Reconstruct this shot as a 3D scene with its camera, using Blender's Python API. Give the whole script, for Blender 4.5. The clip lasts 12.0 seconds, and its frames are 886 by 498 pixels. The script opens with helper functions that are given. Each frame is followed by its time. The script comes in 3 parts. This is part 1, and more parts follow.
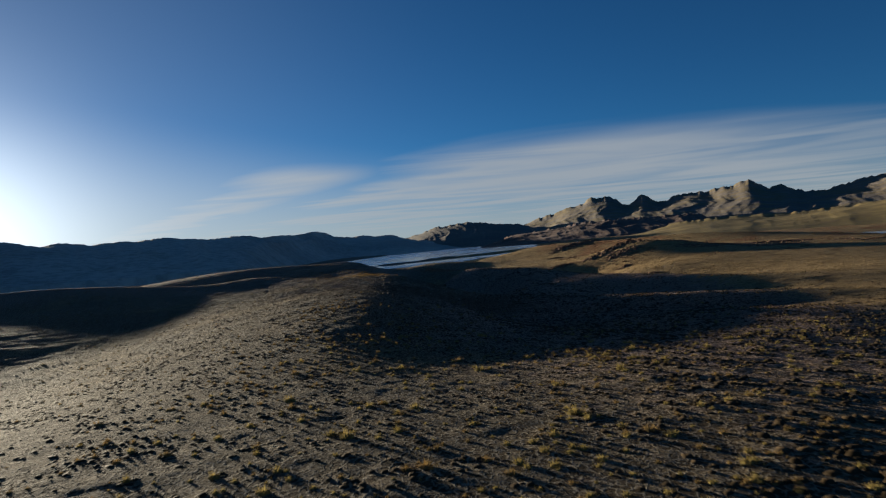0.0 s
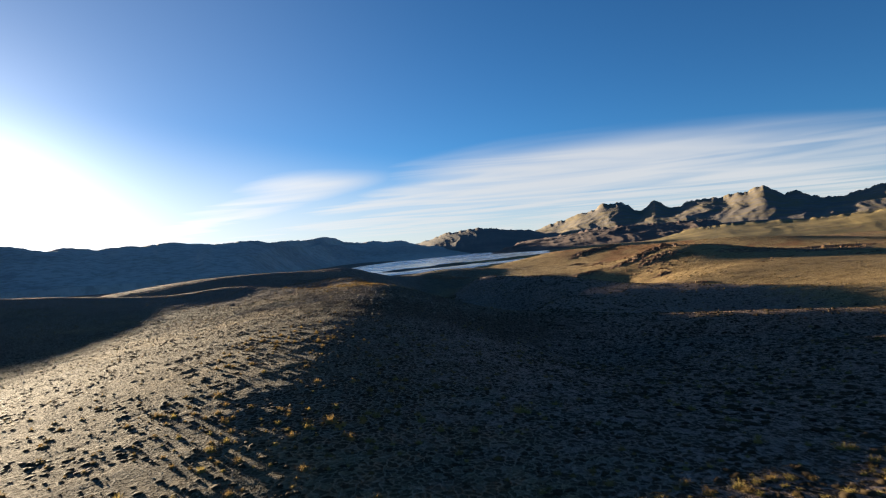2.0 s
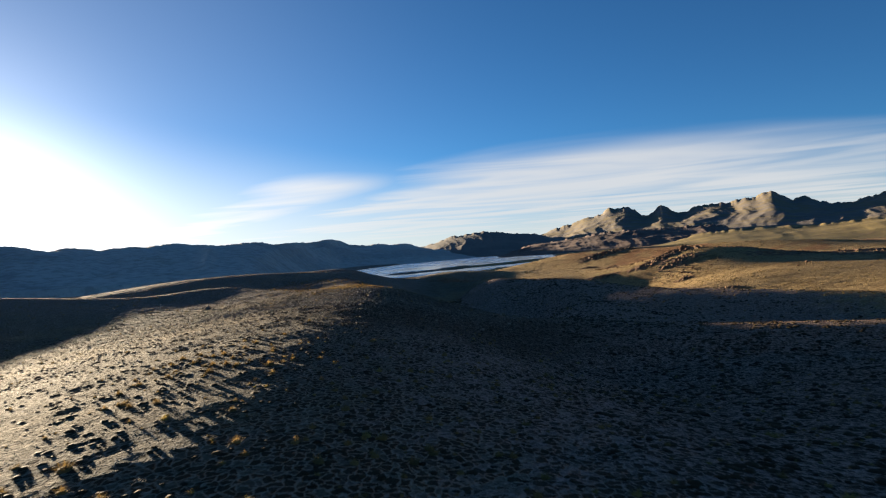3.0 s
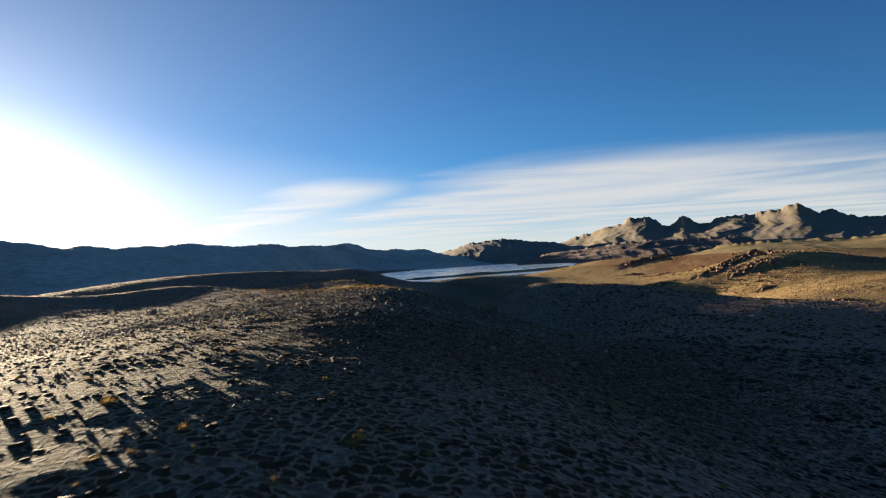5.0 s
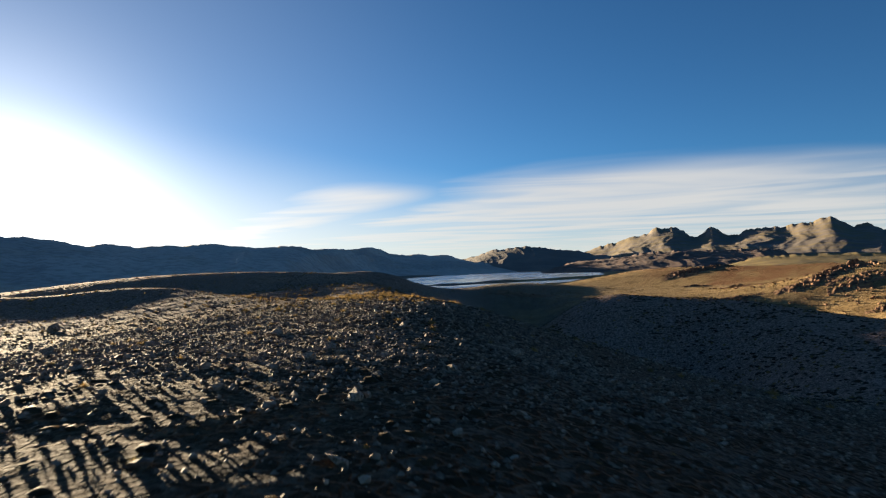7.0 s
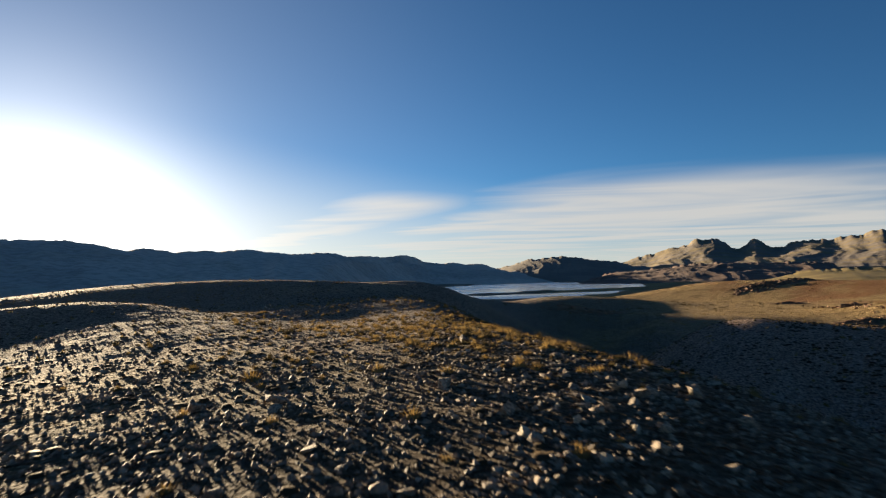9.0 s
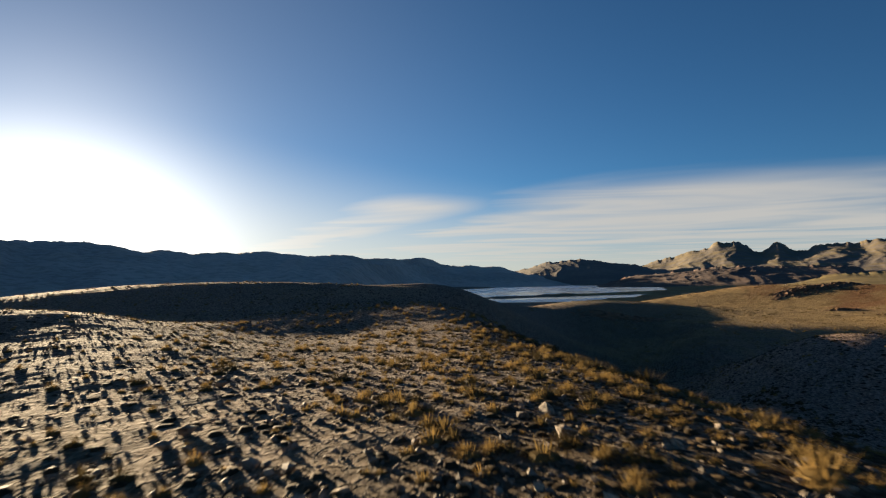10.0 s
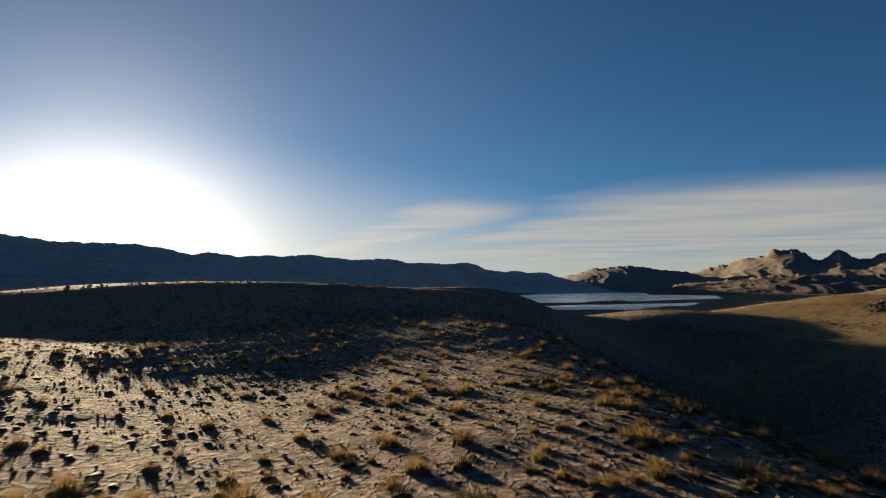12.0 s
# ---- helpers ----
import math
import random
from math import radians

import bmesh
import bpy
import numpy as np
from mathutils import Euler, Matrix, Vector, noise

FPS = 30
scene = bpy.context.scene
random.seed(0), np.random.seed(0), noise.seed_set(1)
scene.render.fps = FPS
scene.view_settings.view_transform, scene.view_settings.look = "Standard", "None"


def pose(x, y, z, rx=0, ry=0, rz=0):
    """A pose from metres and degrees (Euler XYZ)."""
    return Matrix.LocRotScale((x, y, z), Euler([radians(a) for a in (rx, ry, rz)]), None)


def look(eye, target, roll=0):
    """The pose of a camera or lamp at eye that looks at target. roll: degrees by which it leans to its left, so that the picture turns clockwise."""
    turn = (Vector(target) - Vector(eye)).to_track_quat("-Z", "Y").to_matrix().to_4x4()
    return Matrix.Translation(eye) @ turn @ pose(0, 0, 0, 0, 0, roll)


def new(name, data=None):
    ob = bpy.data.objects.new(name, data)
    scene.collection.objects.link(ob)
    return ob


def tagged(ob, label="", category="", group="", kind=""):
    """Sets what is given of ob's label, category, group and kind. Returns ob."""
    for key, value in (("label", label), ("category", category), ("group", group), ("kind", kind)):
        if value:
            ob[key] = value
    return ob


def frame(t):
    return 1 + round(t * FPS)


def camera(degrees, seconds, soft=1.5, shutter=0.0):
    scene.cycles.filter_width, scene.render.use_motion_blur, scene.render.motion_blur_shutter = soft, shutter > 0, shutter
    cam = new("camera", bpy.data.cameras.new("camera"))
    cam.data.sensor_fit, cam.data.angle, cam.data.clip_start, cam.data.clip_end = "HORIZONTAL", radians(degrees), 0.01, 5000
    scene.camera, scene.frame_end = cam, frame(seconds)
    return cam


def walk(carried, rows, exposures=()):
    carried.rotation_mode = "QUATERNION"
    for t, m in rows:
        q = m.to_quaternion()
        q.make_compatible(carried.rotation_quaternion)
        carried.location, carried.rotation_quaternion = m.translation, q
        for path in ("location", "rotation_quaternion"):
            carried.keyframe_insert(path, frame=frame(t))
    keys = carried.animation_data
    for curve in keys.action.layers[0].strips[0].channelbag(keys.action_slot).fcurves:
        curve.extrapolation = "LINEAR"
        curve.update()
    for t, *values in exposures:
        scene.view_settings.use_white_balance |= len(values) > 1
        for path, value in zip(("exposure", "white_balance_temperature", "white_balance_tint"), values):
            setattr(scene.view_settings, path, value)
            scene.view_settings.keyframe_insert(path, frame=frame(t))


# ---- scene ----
cam = camera(70.95, 12.0, soft=1.2, shutter=0.25)
PATH = [
    (0.0, pose(0.00, 0.00, 0.00, 89.51, 4.50, -0.00)),
    (0.5, pose(-0.04, 5.50, -0.08, 89.62, 4.56, 0.03)),
    (1.0, pose(-0.04, 10.86, -0.11, 89.73, 4.61, -0.10)),
    (1.5, pose(0.05, 16.03, -0.26, 89.87, 4.51, -0.15)),
    (2.0, pose(0.16, 21.07, -0.51, 90.13, 4.35, 0.97)),
    (2.5, pose(0.11, 26.21, -0.87, 90.36, 4.27, 1.67)),
    (3.0, pose(0.04, 31.60, -1.19, 90.49, 3.91, 1.47)),
    (3.5, pose(-0.17, 37.06, -1.66, 90.72, 3.48, 2.33)),
    (5.5, pose(-3.53, 58.94, -2.76, 91.35, 2.00, 3.75)),
    (6.0, pose(-4.33, 64.37, -2.94, 91.55, 1.64, 5.21)),
    (6.5, pose(-5.10, 69.24, -3.01, 91.70, 1.54, 5.22)),
    (8.5, pose(-9.93, 85.84, -2.75, 92.46, 0.88, 4.90)),
    (9.0, pose(-11.06, 90.87, -2.72, 92.71, 0.58, 8.20)),
    (9.5, pose(-12.08, 95.56, -2.70, 92.85, 0.47, 9.89)),
    (10.0, pose(-13.06, 100.57, -2.73, 92.96, 0.36, 9.77)),
    (10.5, pose(-13.90, 105.09, -2.78, 93.07, 0.31, 9.54)),
    (11.0, pose(-14.81, 109.33, -2.88, 93.20, 0.17, 10.30)),
    (11.5, pose(-15.66, 113.30, -2.96, 93.34, -0.02, 11.77)),
    (12.0, pose(-16.54, 117.05, -3.02, 93.45, -0.30, 13.84)),
]
EXPOSURES = [(0.0, 1.40, 6150, 6), (0.2, 1.95, 6200, 7), (0.4, 2.38, 6300, 8), (3.5, 2.42, 6900, 10), (6.0, 2.40, 7200, 10),
             (8.5, 2.28, 7500, 10), (10.0, 2.02, 7700, 10), (12.0, 1.70, 7800, 10)]
walk(cam, PATH, EXPOSURES)

# ---- light: low sun ahead to the left, clear high-altitude sky with cirrus ----
SUN_AZ, SUN_EL = 42.5, 3.93          # degrees; azimuth counted to the left of +y
SUN_DIR = Vector((-math.sin(radians(SUN_AZ)) * math.cos(radians(SUN_EL)),
                  math.cos(radians(SUN_AZ)) * math.cos(radians(SUN_EL)), math.sin(radians(SUN_EL))))


class Nodes:
    """A small helper to write node trees line by line."""

    def __init__(self, tree):
        self.tree = tree
        tree.nodes.clear()

    def add(self, kind):
        return self.tree.nodes.new(kind)

    def put(self, socket, value):
        if isinstance(value, bpy.types.NodeSocket):
            self.tree.links.new(value, socket)
        elif value is not None:
            socket.default_value = value

    def math(self, op, a, b=None, c=None, clamp=False):
        node = self.add("ShaderNodeMath")
        node.operation, node.use_clamp = op, clamp
        for socket, value in zip(node.inputs, (a, b, c)):
            self.put(socket, value)
        return node.outputs[0]

    def vmath(self, op, a, b=None):
        node = self.add("ShaderNodeVectorMath")
        node.operation = op
        for socket, value in zip(node.inputs, (a, b)):
            self.put(socket, value)
        return node

    def ramp(self, x, lo, hi, out_lo=0.0, out_hi=1.0, kind="SMOOTHSTEP"):
        node = self.add("ShaderNodeMapRange")
        node.interpolation_type = kind
        for socket, value in zip(node.inputs, (x, lo, hi, out_lo, out_hi)):
            self.put(socket, value)
        return node.outputs[0]

    def noise(self, vector, scale, detail=4.0, rough=0.55, distortion=0.0):
        node = self.add("ShaderNodeTexNoise")
        self.put(node.inputs["Vector"], vector)
        for key, value in (("Scale", scale), ("Detail", detail), ("Roughness", rough), ("Distortion", distortion)):
            node.inputs[key].default_value = value
        return node.outputs[0]

    def mix(self, factor, a, b, blend="MIX"):
        node = self.add("ShaderNodeMix")
        node.data_type, node.blend_type = "RGBA", blend
        self.put(node.inputs[0], factor)
        self.put(node.inputs[6], a)
        self.put(node.inputs[7], b)
        return node.outputs[2]

    def bump(self, height, strength, distance, normal=None):
        node = self.add("ShaderNodeBump")
        self.put(node.inputs["Height"], height)
        node.inputs["Strength"].default_value = strength
        node.inputs["Distance"].default_value = distance
        self.put(node.inputs["Normal"], normal)
        return node.outputs[0]


def rgb(r, g, b):
    return (r, g, b, 1.0)


world = bpy.data.worlds.new("sky")
scene.world = world
world.use_nodes = True
n = Nodes(world.node_tree)
sky = n.add("ShaderNodeTexSky")
sky.sky_type, sky.sun_disc, sky.sun_elevation, sky.sun_rotation = "NISHITA", False, radians(SUN_EL), radians(-SUN_AZ)
sky.altitude, sky.air_density, sky.dust_density, sky.ozone_density = 4300.0, 1.0, 0.6, 3.0
way = n.add("ShaderNodeTexCoord").outputs["Generated"]
xyz = n.add("ShaderNodeSeparateXYZ")
n.put(xyz.inputs[0], way)
up = n.math("MAXIMUM", xyz.outputs[2], 0.03)
px, py = n.math("DIVIDE", xyz.outputs[0], up), n.math("DIVIDE", xyz.outputs[1], up)
# cirrus lie in a high plane, in streaks that run towards the sun's side
across = n.math("MULTIPLY", n.math("ADD", px, py), 0.707)
along = n.math("MULTIPLY", n.math("SUBTRACT", py, px), 0.707)
# the fibres lie askew to the rim of the bank
fibre_across = n.math("ADD", n.math("MULTIPLY", across, 0.857), n.math("MULTIPLY", along, 0.515))
fibre_along = n.math("SUBTRACT", n.math("MULTIPLY", along, 0.857), n.math("MULTIPLY", across, 0.515))
combined = n.add("ShaderNodeCombineXYZ")
n.put(combined.inputs[0], fibre_across)
n.put(combined.inputs[1], n.math("MULTIPLY", fibre_along, 0.42))
streaks = n.noise(combined.outputs[0], 0.5, 3.5, 0.48, 1.2)
broad = n.noise(combined.outputs[0], 0.24, 3.0, 0.5, 0.6)
ragged = n.math("MULTIPLY", n.math("SUBTRACT", broad, 0.5), 2.2)
past = n.math("SUBTRACT", along, 5.2)
far_rim = n.math("MULTIPLY", n.math("MAXIMUM", past, 0.0), 0.25)
near_rim = n.math("MULTIPLY", n.math("POWER", n.math("MAXIMUM", n.math("MULTIPLY", past, -1.0), 0.0), 2.0), 0.17)
rim = n.math("ADD", 4.75, n.math("ADD", far_rim, near_rim))
depth = n.math("ADD", n.math("SUBTRACT", across, rim), n.math("ADD", n.math("MULTIPLY", ragged, 0.5), n.math("MULTIPLY", n.math("SUBTRACT", streaks, 0.5), 2.2)))
band = n.math("MULTIPLY", n.ramp(depth, -0.35, 1.7), n.ramp(streaks, 0.25, 0.68, 0.5, 1.0))
band = n.math("MULTIPLY", band, n.ramp(along, 0.8, 4.5, 0.55, 1.0))
# one wisp in front of the bank and a faint veil on the sun's side
heart = n.math("ADD", 3.05, n.math("MULTIPLY", along, 0.215))
wide = n.math("ADD", 0.12, n.math("MULTIPLY", along, 0.095))
wisp = n.math("DIVIDE", n.math("ABSOLUTE", n.math("ADD", n.math("SUBTRACT", across, heart), n.math("MULTIPLY", n.math("SUBTRACT", streaks, 0.5), 0.8))), wide)
wisp = n.ramp(wisp, 1.9, 0.2, 0.0, 1.0)
wisp = n.math("MULTIPLY", wisp, n.math("MULTIPLY", n.ramp(along, 5.3, 7.2), n.ramp(streaks, 0.25, 0.62, 0.55, 1.0)))
faint = n.ramp(n.math("ABSOLUTE", n.math("ADD", n.math("SUBTRACT", across, 1.9), n.math("MULTIPLY", ragged, 0.3))), 0.7, 0.0, 0.0, 0.45)
faint = n.math("MULTIPLY", faint, n.math("MULTIPLY", n.ramp(along, 4.4, 6.5), n.ramp(streaks, 0.2, 0.7)))
veil = n.math("MAXIMUM", band, n.math("MAXIMUM", wisp, faint))
toward = n.vmath("DOT_PRODUCT", way, tuple(SUN_DIR)).outputs[1]
low = n.ramp(xyz.outputs[2], n.math("ADD", 0.13, n.math("MULTIPLY", n.math("POWER", n.math("MAXIMUM", toward, 0.0), 6.0), 0.14)), 0.0)
cloud = n.math("MAXIMUM", veil, n.math("MULTIPLY", low, 0.95))
near_sun = n.math("POWER", n.math("MAXIMUM", toward, 0.0), 60.0)
glow = n.math("ADD", n.math("MULTIPLY", near_sun, 6.0), n.math("MULTIPLY", n.math("POWER", n.math("MAXIMUM", toward, 0.0), 9.0), 1.3))
sky_colour = n.mix(1.0, sky.outputs[0], rgb(0.64, 1.03, 1.17), "MULTIPLY")
cloud_light = n.math("ADD", 4.6, n.math("MULTIPLY", glow, 1.5))
cloud_colour = n.vmath("SCALE", (0.95, 0.98, 1.03))
n.put(cloud_colour.inputs[3], cloud_light)
with_cloud = n.mix(n.math("MULTIPLY", cloud, 0.85), sky_colour, cloud_colour.outputs[0])
aureole = n.vmath("SCALE", (1.0, 0.97, 0.9))
n.put(aureole.inputs[3], glow)
whole = n.vmath("ADD", with_cloud, aureole.outputs[0])
total = n.vmath("SCALE", whole.outputs[0])
total.inputs[3].default_value = 0.64
back = n.add("ShaderNodeBackground")
n.put(back.inputs[0], total.outputs[0])
back.inputs[1].default_value = 0.05
n.tree.links.new(back.outputs[0], n.add("ShaderNodeOutputWorld").inputs[0])

sun_light = bpy.data.lights.new("sun", "SUN")
sun_light.energy, sun_light.angle, sun_light.color = 5.0, radians(0.5), (1.0, 0.84, 0.62)
new("sun", sun_light).matrix_world = look(SUN_DIR * 100, (0, 0, 0))

# ---- materials ----


def material(name):
    m = bpy.data.materials.new(name)
    m.use_nodes = True
    nodes = Nodes(m.node_tree)
    shader = nodes.add("ShaderNodeBsdfPrincipled")
    nodes.tree.links.new(shader.outputs[0], nodes.add("ShaderNodeOutputMaterial").inputs[0])
    return m, nodes, shader, nodes.add("ShaderNodeTexCoord").outputs["Object"]


def ground_material():
    m, k, s, p = material("stony_soil")
    big = k.noise(p, 0.05, 3.0)
    mid = k.noise(p, 0.8, 5.0, 0.6)
    fine = k.noise(p, 6.0, 5.0, 0.65)
    lumps = k.noise(p, 11.0, 3.0, 0.6)
    grit = k.noise(p, 34.0, 3.0, 0.6)
    # cells of crust: pale rims round pits
    bend = k.add("ShaderNodeTexNoise")
    k.put(bend.inputs["Vector"], p)
    bend.inputs["Scale"].default_value, bend.inputs["Detail"].default_value = 3.0, 3.0
    bent = k.vmath("ADD", p, k.vmath("MULTIPLY", k.vmath("SUBTRACT", bend.outputs["Color"], (0.5, 0.5, 0.5)).outputs[0], (0.5, 0.5, 0.0)).outputs[0]).outputs[0]
    cells, edges = k.add("ShaderNodeTexVoronoi"), k.add("ShaderNodeTexVoronoi")
    edges.feature = "DISTANCE_TO_EDGE"
    for node in (cells, edges):
        node.voronoi_dimensions = "2D"
        k.put(node.inputs["Vector"], bent)
        node.inputs["Scale"].default_value = 3.5
    each = k.add("ShaderNodeSeparateColor")
    k.put(each.inputs[0], cells.outputs["Color"])
    web = edges.outputs["Distance"]
    rims = k.ramp(web, 0.16, 0.02)
    soil = k.mix(k.ramp(mid, 0.35, 0.65), rgb(0.075, 0.056, 0.036), rgb(0.125, 0.097, 0.063))
    crust = k.mix(k.ramp(fine, 0.45, 0.62), soil, rgb(0.17, 0.138, 0.094))
    crust = k.mix(k.math("MULTIPLY", rims, 0.75), crust, rgb(0.35, 0.30, 0.225))
    meadow = k.mix(k.ramp(fine, 0.4, 0.6), rgb(0.23, 0.152, 0.070), rgb(0.46, 0.33, 0.168))
    place = k.add("ShaderNodeSeparateXYZ")
    k.put(place.inputs[0], p)
    open_land = k.math("MAXIMUM", k.ramp(big, 0.48, 0.62, 0.0, 0.5), k.ramp(k.math("ADD", place.outputs[0], k.math("MULTIPLY", mid, 12.0)), 10.0, 30.0))
    bunches = k.noise(p, 1.5, 4.0, 0.65)
    meadow = k.mix(k.ramp(bunches, 0.54, 0.68, 0.0, 0.65), meadow, rgb(0.085, 0.058, 0.028))
    meadow = k.mix(k.ramp(k.noise(p, 0.22, 5.0, 0.68), 0.5, 0.62, 0.0, 0.55), meadow, rgb(0.13, 0.083, 0.042))
    far_side = k.math("MULTIPLY", k.ramp(place.outputs[0], 34.0, 62.0), k.ramp(place.outputs[1], 165.0, 200.0))
    rust = k.math("MULTIPLY", far_side, k.ramp(k.noise(p, 0.045, 4.0, 0.6), 0.47, 0.6, 0.0, 0.75))
    meadow = k.mix(rust, meadow, k.mix(k.ramp(fine, 0.4, 0.6), rgb(0.17, 0.075, 0.038), rgb(0.32, 0.155, 0.08)))
    base = k.mix(open_land, crust, meadow)
    # pale silt lies in the flat beside the spur and on the plateau beyond it
    rel = k.vmath("MULTIPLY", k.vmath("SUBTRACT", p, (19.0, 104.0, 0.0)).outputs[0], (0.037, 0.0118, 0.0)).outputs[0]
    hollow = k.ramp(k.math("ADD", k.vmath("LENGTH", rel).outputs[1], k.math("MULTIPLY", k.math("SUBTRACT", mid, 0.5), 0.7)), 1.15, 0.75, 0.0, 0.85)
    beyond = k.math("MULTIPLY", k.math("MULTIPLY", k.ramp(k.math("ADD", place.outputs[1], k.math("MULTIPLY", mid, 10.0)), 106.0, 118.0), 0.5),
                    k.ramp(k.math("ADD", place.outputs[0], k.math("MULTIPLY", mid, 6.0)), -3.0, -13.0))
    silt = k.mix(k.ramp(fine, 0.38, 0.62), rgb(0.20, 0.140, 0.116), rgb(0.44, 0.325, 0.272))
    base = k.mix(k.math("MAXIMUM", hollow, beyond), base, silt)
    # dark gravel and lichen on the stony top
    rel = k.vmath("MULTIPLY", k.vmath("SUBTRACT", p, (-5.0, 90.0, 0.0)).outputs[0], (0.06, 0.05, 0.0)).outputs[0]
    stony_top = k.ramp(k.math("ADD", k.vmath("LENGTH", rel).outputs[1], k.math("MULTIPLY", k.math("SUBTRACT", mid, 0.5), 0.8)), 1.25, 0.7, 0.0, 0.8)
    base = k.mix(stony_top, base, k.mix(k.ramp(fine, 0.4, 0.65), rgb(0.065, 0.043, 0.027), rgb(0.15, 0.105, 0.068)))
    # dark mats of plants in the pits; the pits' shade is painted in too
    crusted = k.ramp(k.math("ADD", place.outputs[1], k.math("MULTIPLY", mid, 16.0)), 90.0, 108.0, 1.0, 0.5)
    bare = k.math("SUBTRACT", 1.0, k.math("MULTIPLY", k.math("MULTIPLY", open_land, 0.7), k.math("SUBTRACT", 1.0, hollow)))
    mats_and_shade = k.math("MULTIPLY", k.math("MULTIPLY", k.ramp(each.outputs[0], 0.28, 0.36), k.math("MULTIPLY", bare, crusted)), k.ramp(web, 0.08, 0.2, 0.0, 0.9))
    base = k.mix(mats_and_shade, base, k.mix(k.ramp(grit, 0.4, 0.6), rgb(0.030, 0.021, 0.012), rgb(0.065, 0.046, 0.026)))
    k.put(s.inputs["Base Color"], k.mix(k.math("MULTIPLY", k.ramp(lumps, 0.52, 0.68, 0.0, 0.5), bare), base, rgb(0.05, 0.034, 0.021)))
    # a thin frost glints where it faces the low sun
    s.inputs["Roughness"].default_value = 0.95
    k.put(s.inputs["Specular IOR Level"], k.ramp(fine, 0.35, 0.65, 0.02, 0.06))
    relief = k.math("ADD", fine, k.math("ADD", k.math("MULTIPLY", lumps, 0.8), k.math("MULTIPLY", grit, 0.3)))
    rough = k.bump(relief, 1.0, 0.075, k.bump(k.math("MULTIPLY", bunches, open_land), 1.0, 0.22))
    k.put(s.inputs["Normal"], k.bump(k.math("SUBTRACT", k.math("MULTIPLY", k.math("MULTIPLY", rims, crusted), 0.5), mats_and_shade), 1.0, 0.13, rough))
    return m


def grass_material(name, dry, fresh, share=0.4):
    m, k, s, p = material(name)
    geometry = k.add("ShaderNodeNewGeometry")
    clump = k.ramp(k.noise(geometry.outputs["Position"], 0.9, 3.0, 0.6), 0.35, 0.65)
    tone = k.math("ADD", k.math("MULTIPLY", geometry.outputs["Random Per Island"], 0.45), k.math("MULTIPLY", clump, 0.55))
    colour = k.mix(tone, rgb(*dry), rgb(*fresh))
    k.put(s.inputs["Base Color"], colour)
    s.inputs["Roughness"].default_value = 0.8
    s.inputs["Specular IOR Level"].default_value = 0.03
    tr = k.add("ShaderNodeBsdfTranslucent")
    k.put(tr.inputs[0], colour)
    mixer = k.add("ShaderNodeMixShader")
    mixer.inputs[0].default_value = share
    k.tree.links.new(s.outputs[0], mixer.inputs[1])
    k.tree.links.new(tr.outputs[0], mixer.inputs[2])
    out = [q for q in k.tree.nodes if q.type == "OUTPUT_MATERIAL"][0]
    k.tree.links.new(mixer.outputs[0], out.inputs[0])
    return m


def stone_material(name, dark, light, scale=6.0):
    m, k, s, p = material(name)
    a, b = k.noise(p, scale, 5.0, 0.6), k.noise(p, scale * 6, 4.0, 0.6)
    tone = k.add("ShaderNodeNewGeometry").outputs["Random Per Island"]
    each = k.add("ShaderNodeObjectInfo").outputs["Random"]
    mixed = k.math("MULTIPLY", k.math("ADD", tone, each), 0.5)
    base = k.mix(k.ramp(a, 0.35, 0.65), rgb(*dark), rgb(*light))
    k.put(s.inputs["Base Color"], k.mix(1.0, base, k.mix(mixed, rgb(0.65, 0.62, 0.6), rgb(1.25, 1.2, 1.1)), "MULTIPLY"))
    s.inputs["Roughness"].default_value = 0.8
    s.inputs["Specular IOR Level"].default_value = 0.2
    k.put(s.inputs["Normal"], k.bump(k.math("ADD", a, k.math("MULTIPLY", b, 0.4)), 0.5, 0.03))
    return m


def mountain_material(name, low, high, scree, scale, meadow=(0.2, 0.155, 0.09), share=0.0):
    m, k, s, p = material(name)
    a, b, c = k.noise(p, scale, 4.0, 0.55), k.noise(p, scale * 5, 5.0, 0.6), k.noise(p, scale * 25, 4.0, 0.65)
    base = k.mix(k.ramp(a, 0.42, 0.58), rgb(*low), rgb(*high))
    base = k.mix(k.ramp(b, 0.5, 0.66, 0.0, 0.7), base, rgb(*scree))
    # dry grass grows in patches on the gentler slopes
    base = k.mix(k.ramp(k.noise(p, scale * 2.2, 3.0, 0.5), 0.46, 0.56, 0.0, share), base, rgb(*meadow))
    k.put(s.inputs["Base Color"], k.mix(k.ramp(c, 0.4, 0.65, 0.0, 0.35), base, rgb(0.09, 0.08, 0.075)))
    s.inputs["Roughness"].default_value = 0.95
    s.inputs["Specular IOR Level"].default_value = 0.1
    k.put(s.inputs["Normal"], k.bump(k.math("ADD", b, k.math("MULTIPLY", c, 0.5)), 0.6, 0.012 / scale))
    return m


def water_material():
    m, k, s, p = material("lake_water")
    wide, small = k.noise(p, 0.012, 4.0), k.noise(p, 0.6, 4.0)
    k.put(s.inputs["Base Color"], k.mix(k.ramp(wide, 0.4, 0.6), rgb(0.10, 0.13, 0.17), rgb(0.30, 0.33, 0.37)))
    k.put(s.inputs["Roughness"], k.ramp(wide, 0.4, 0.6, 0.12, 0.3))
    k.put(s.inputs["Normal"], k.bump(small, 0.15, 0.05))
    return m


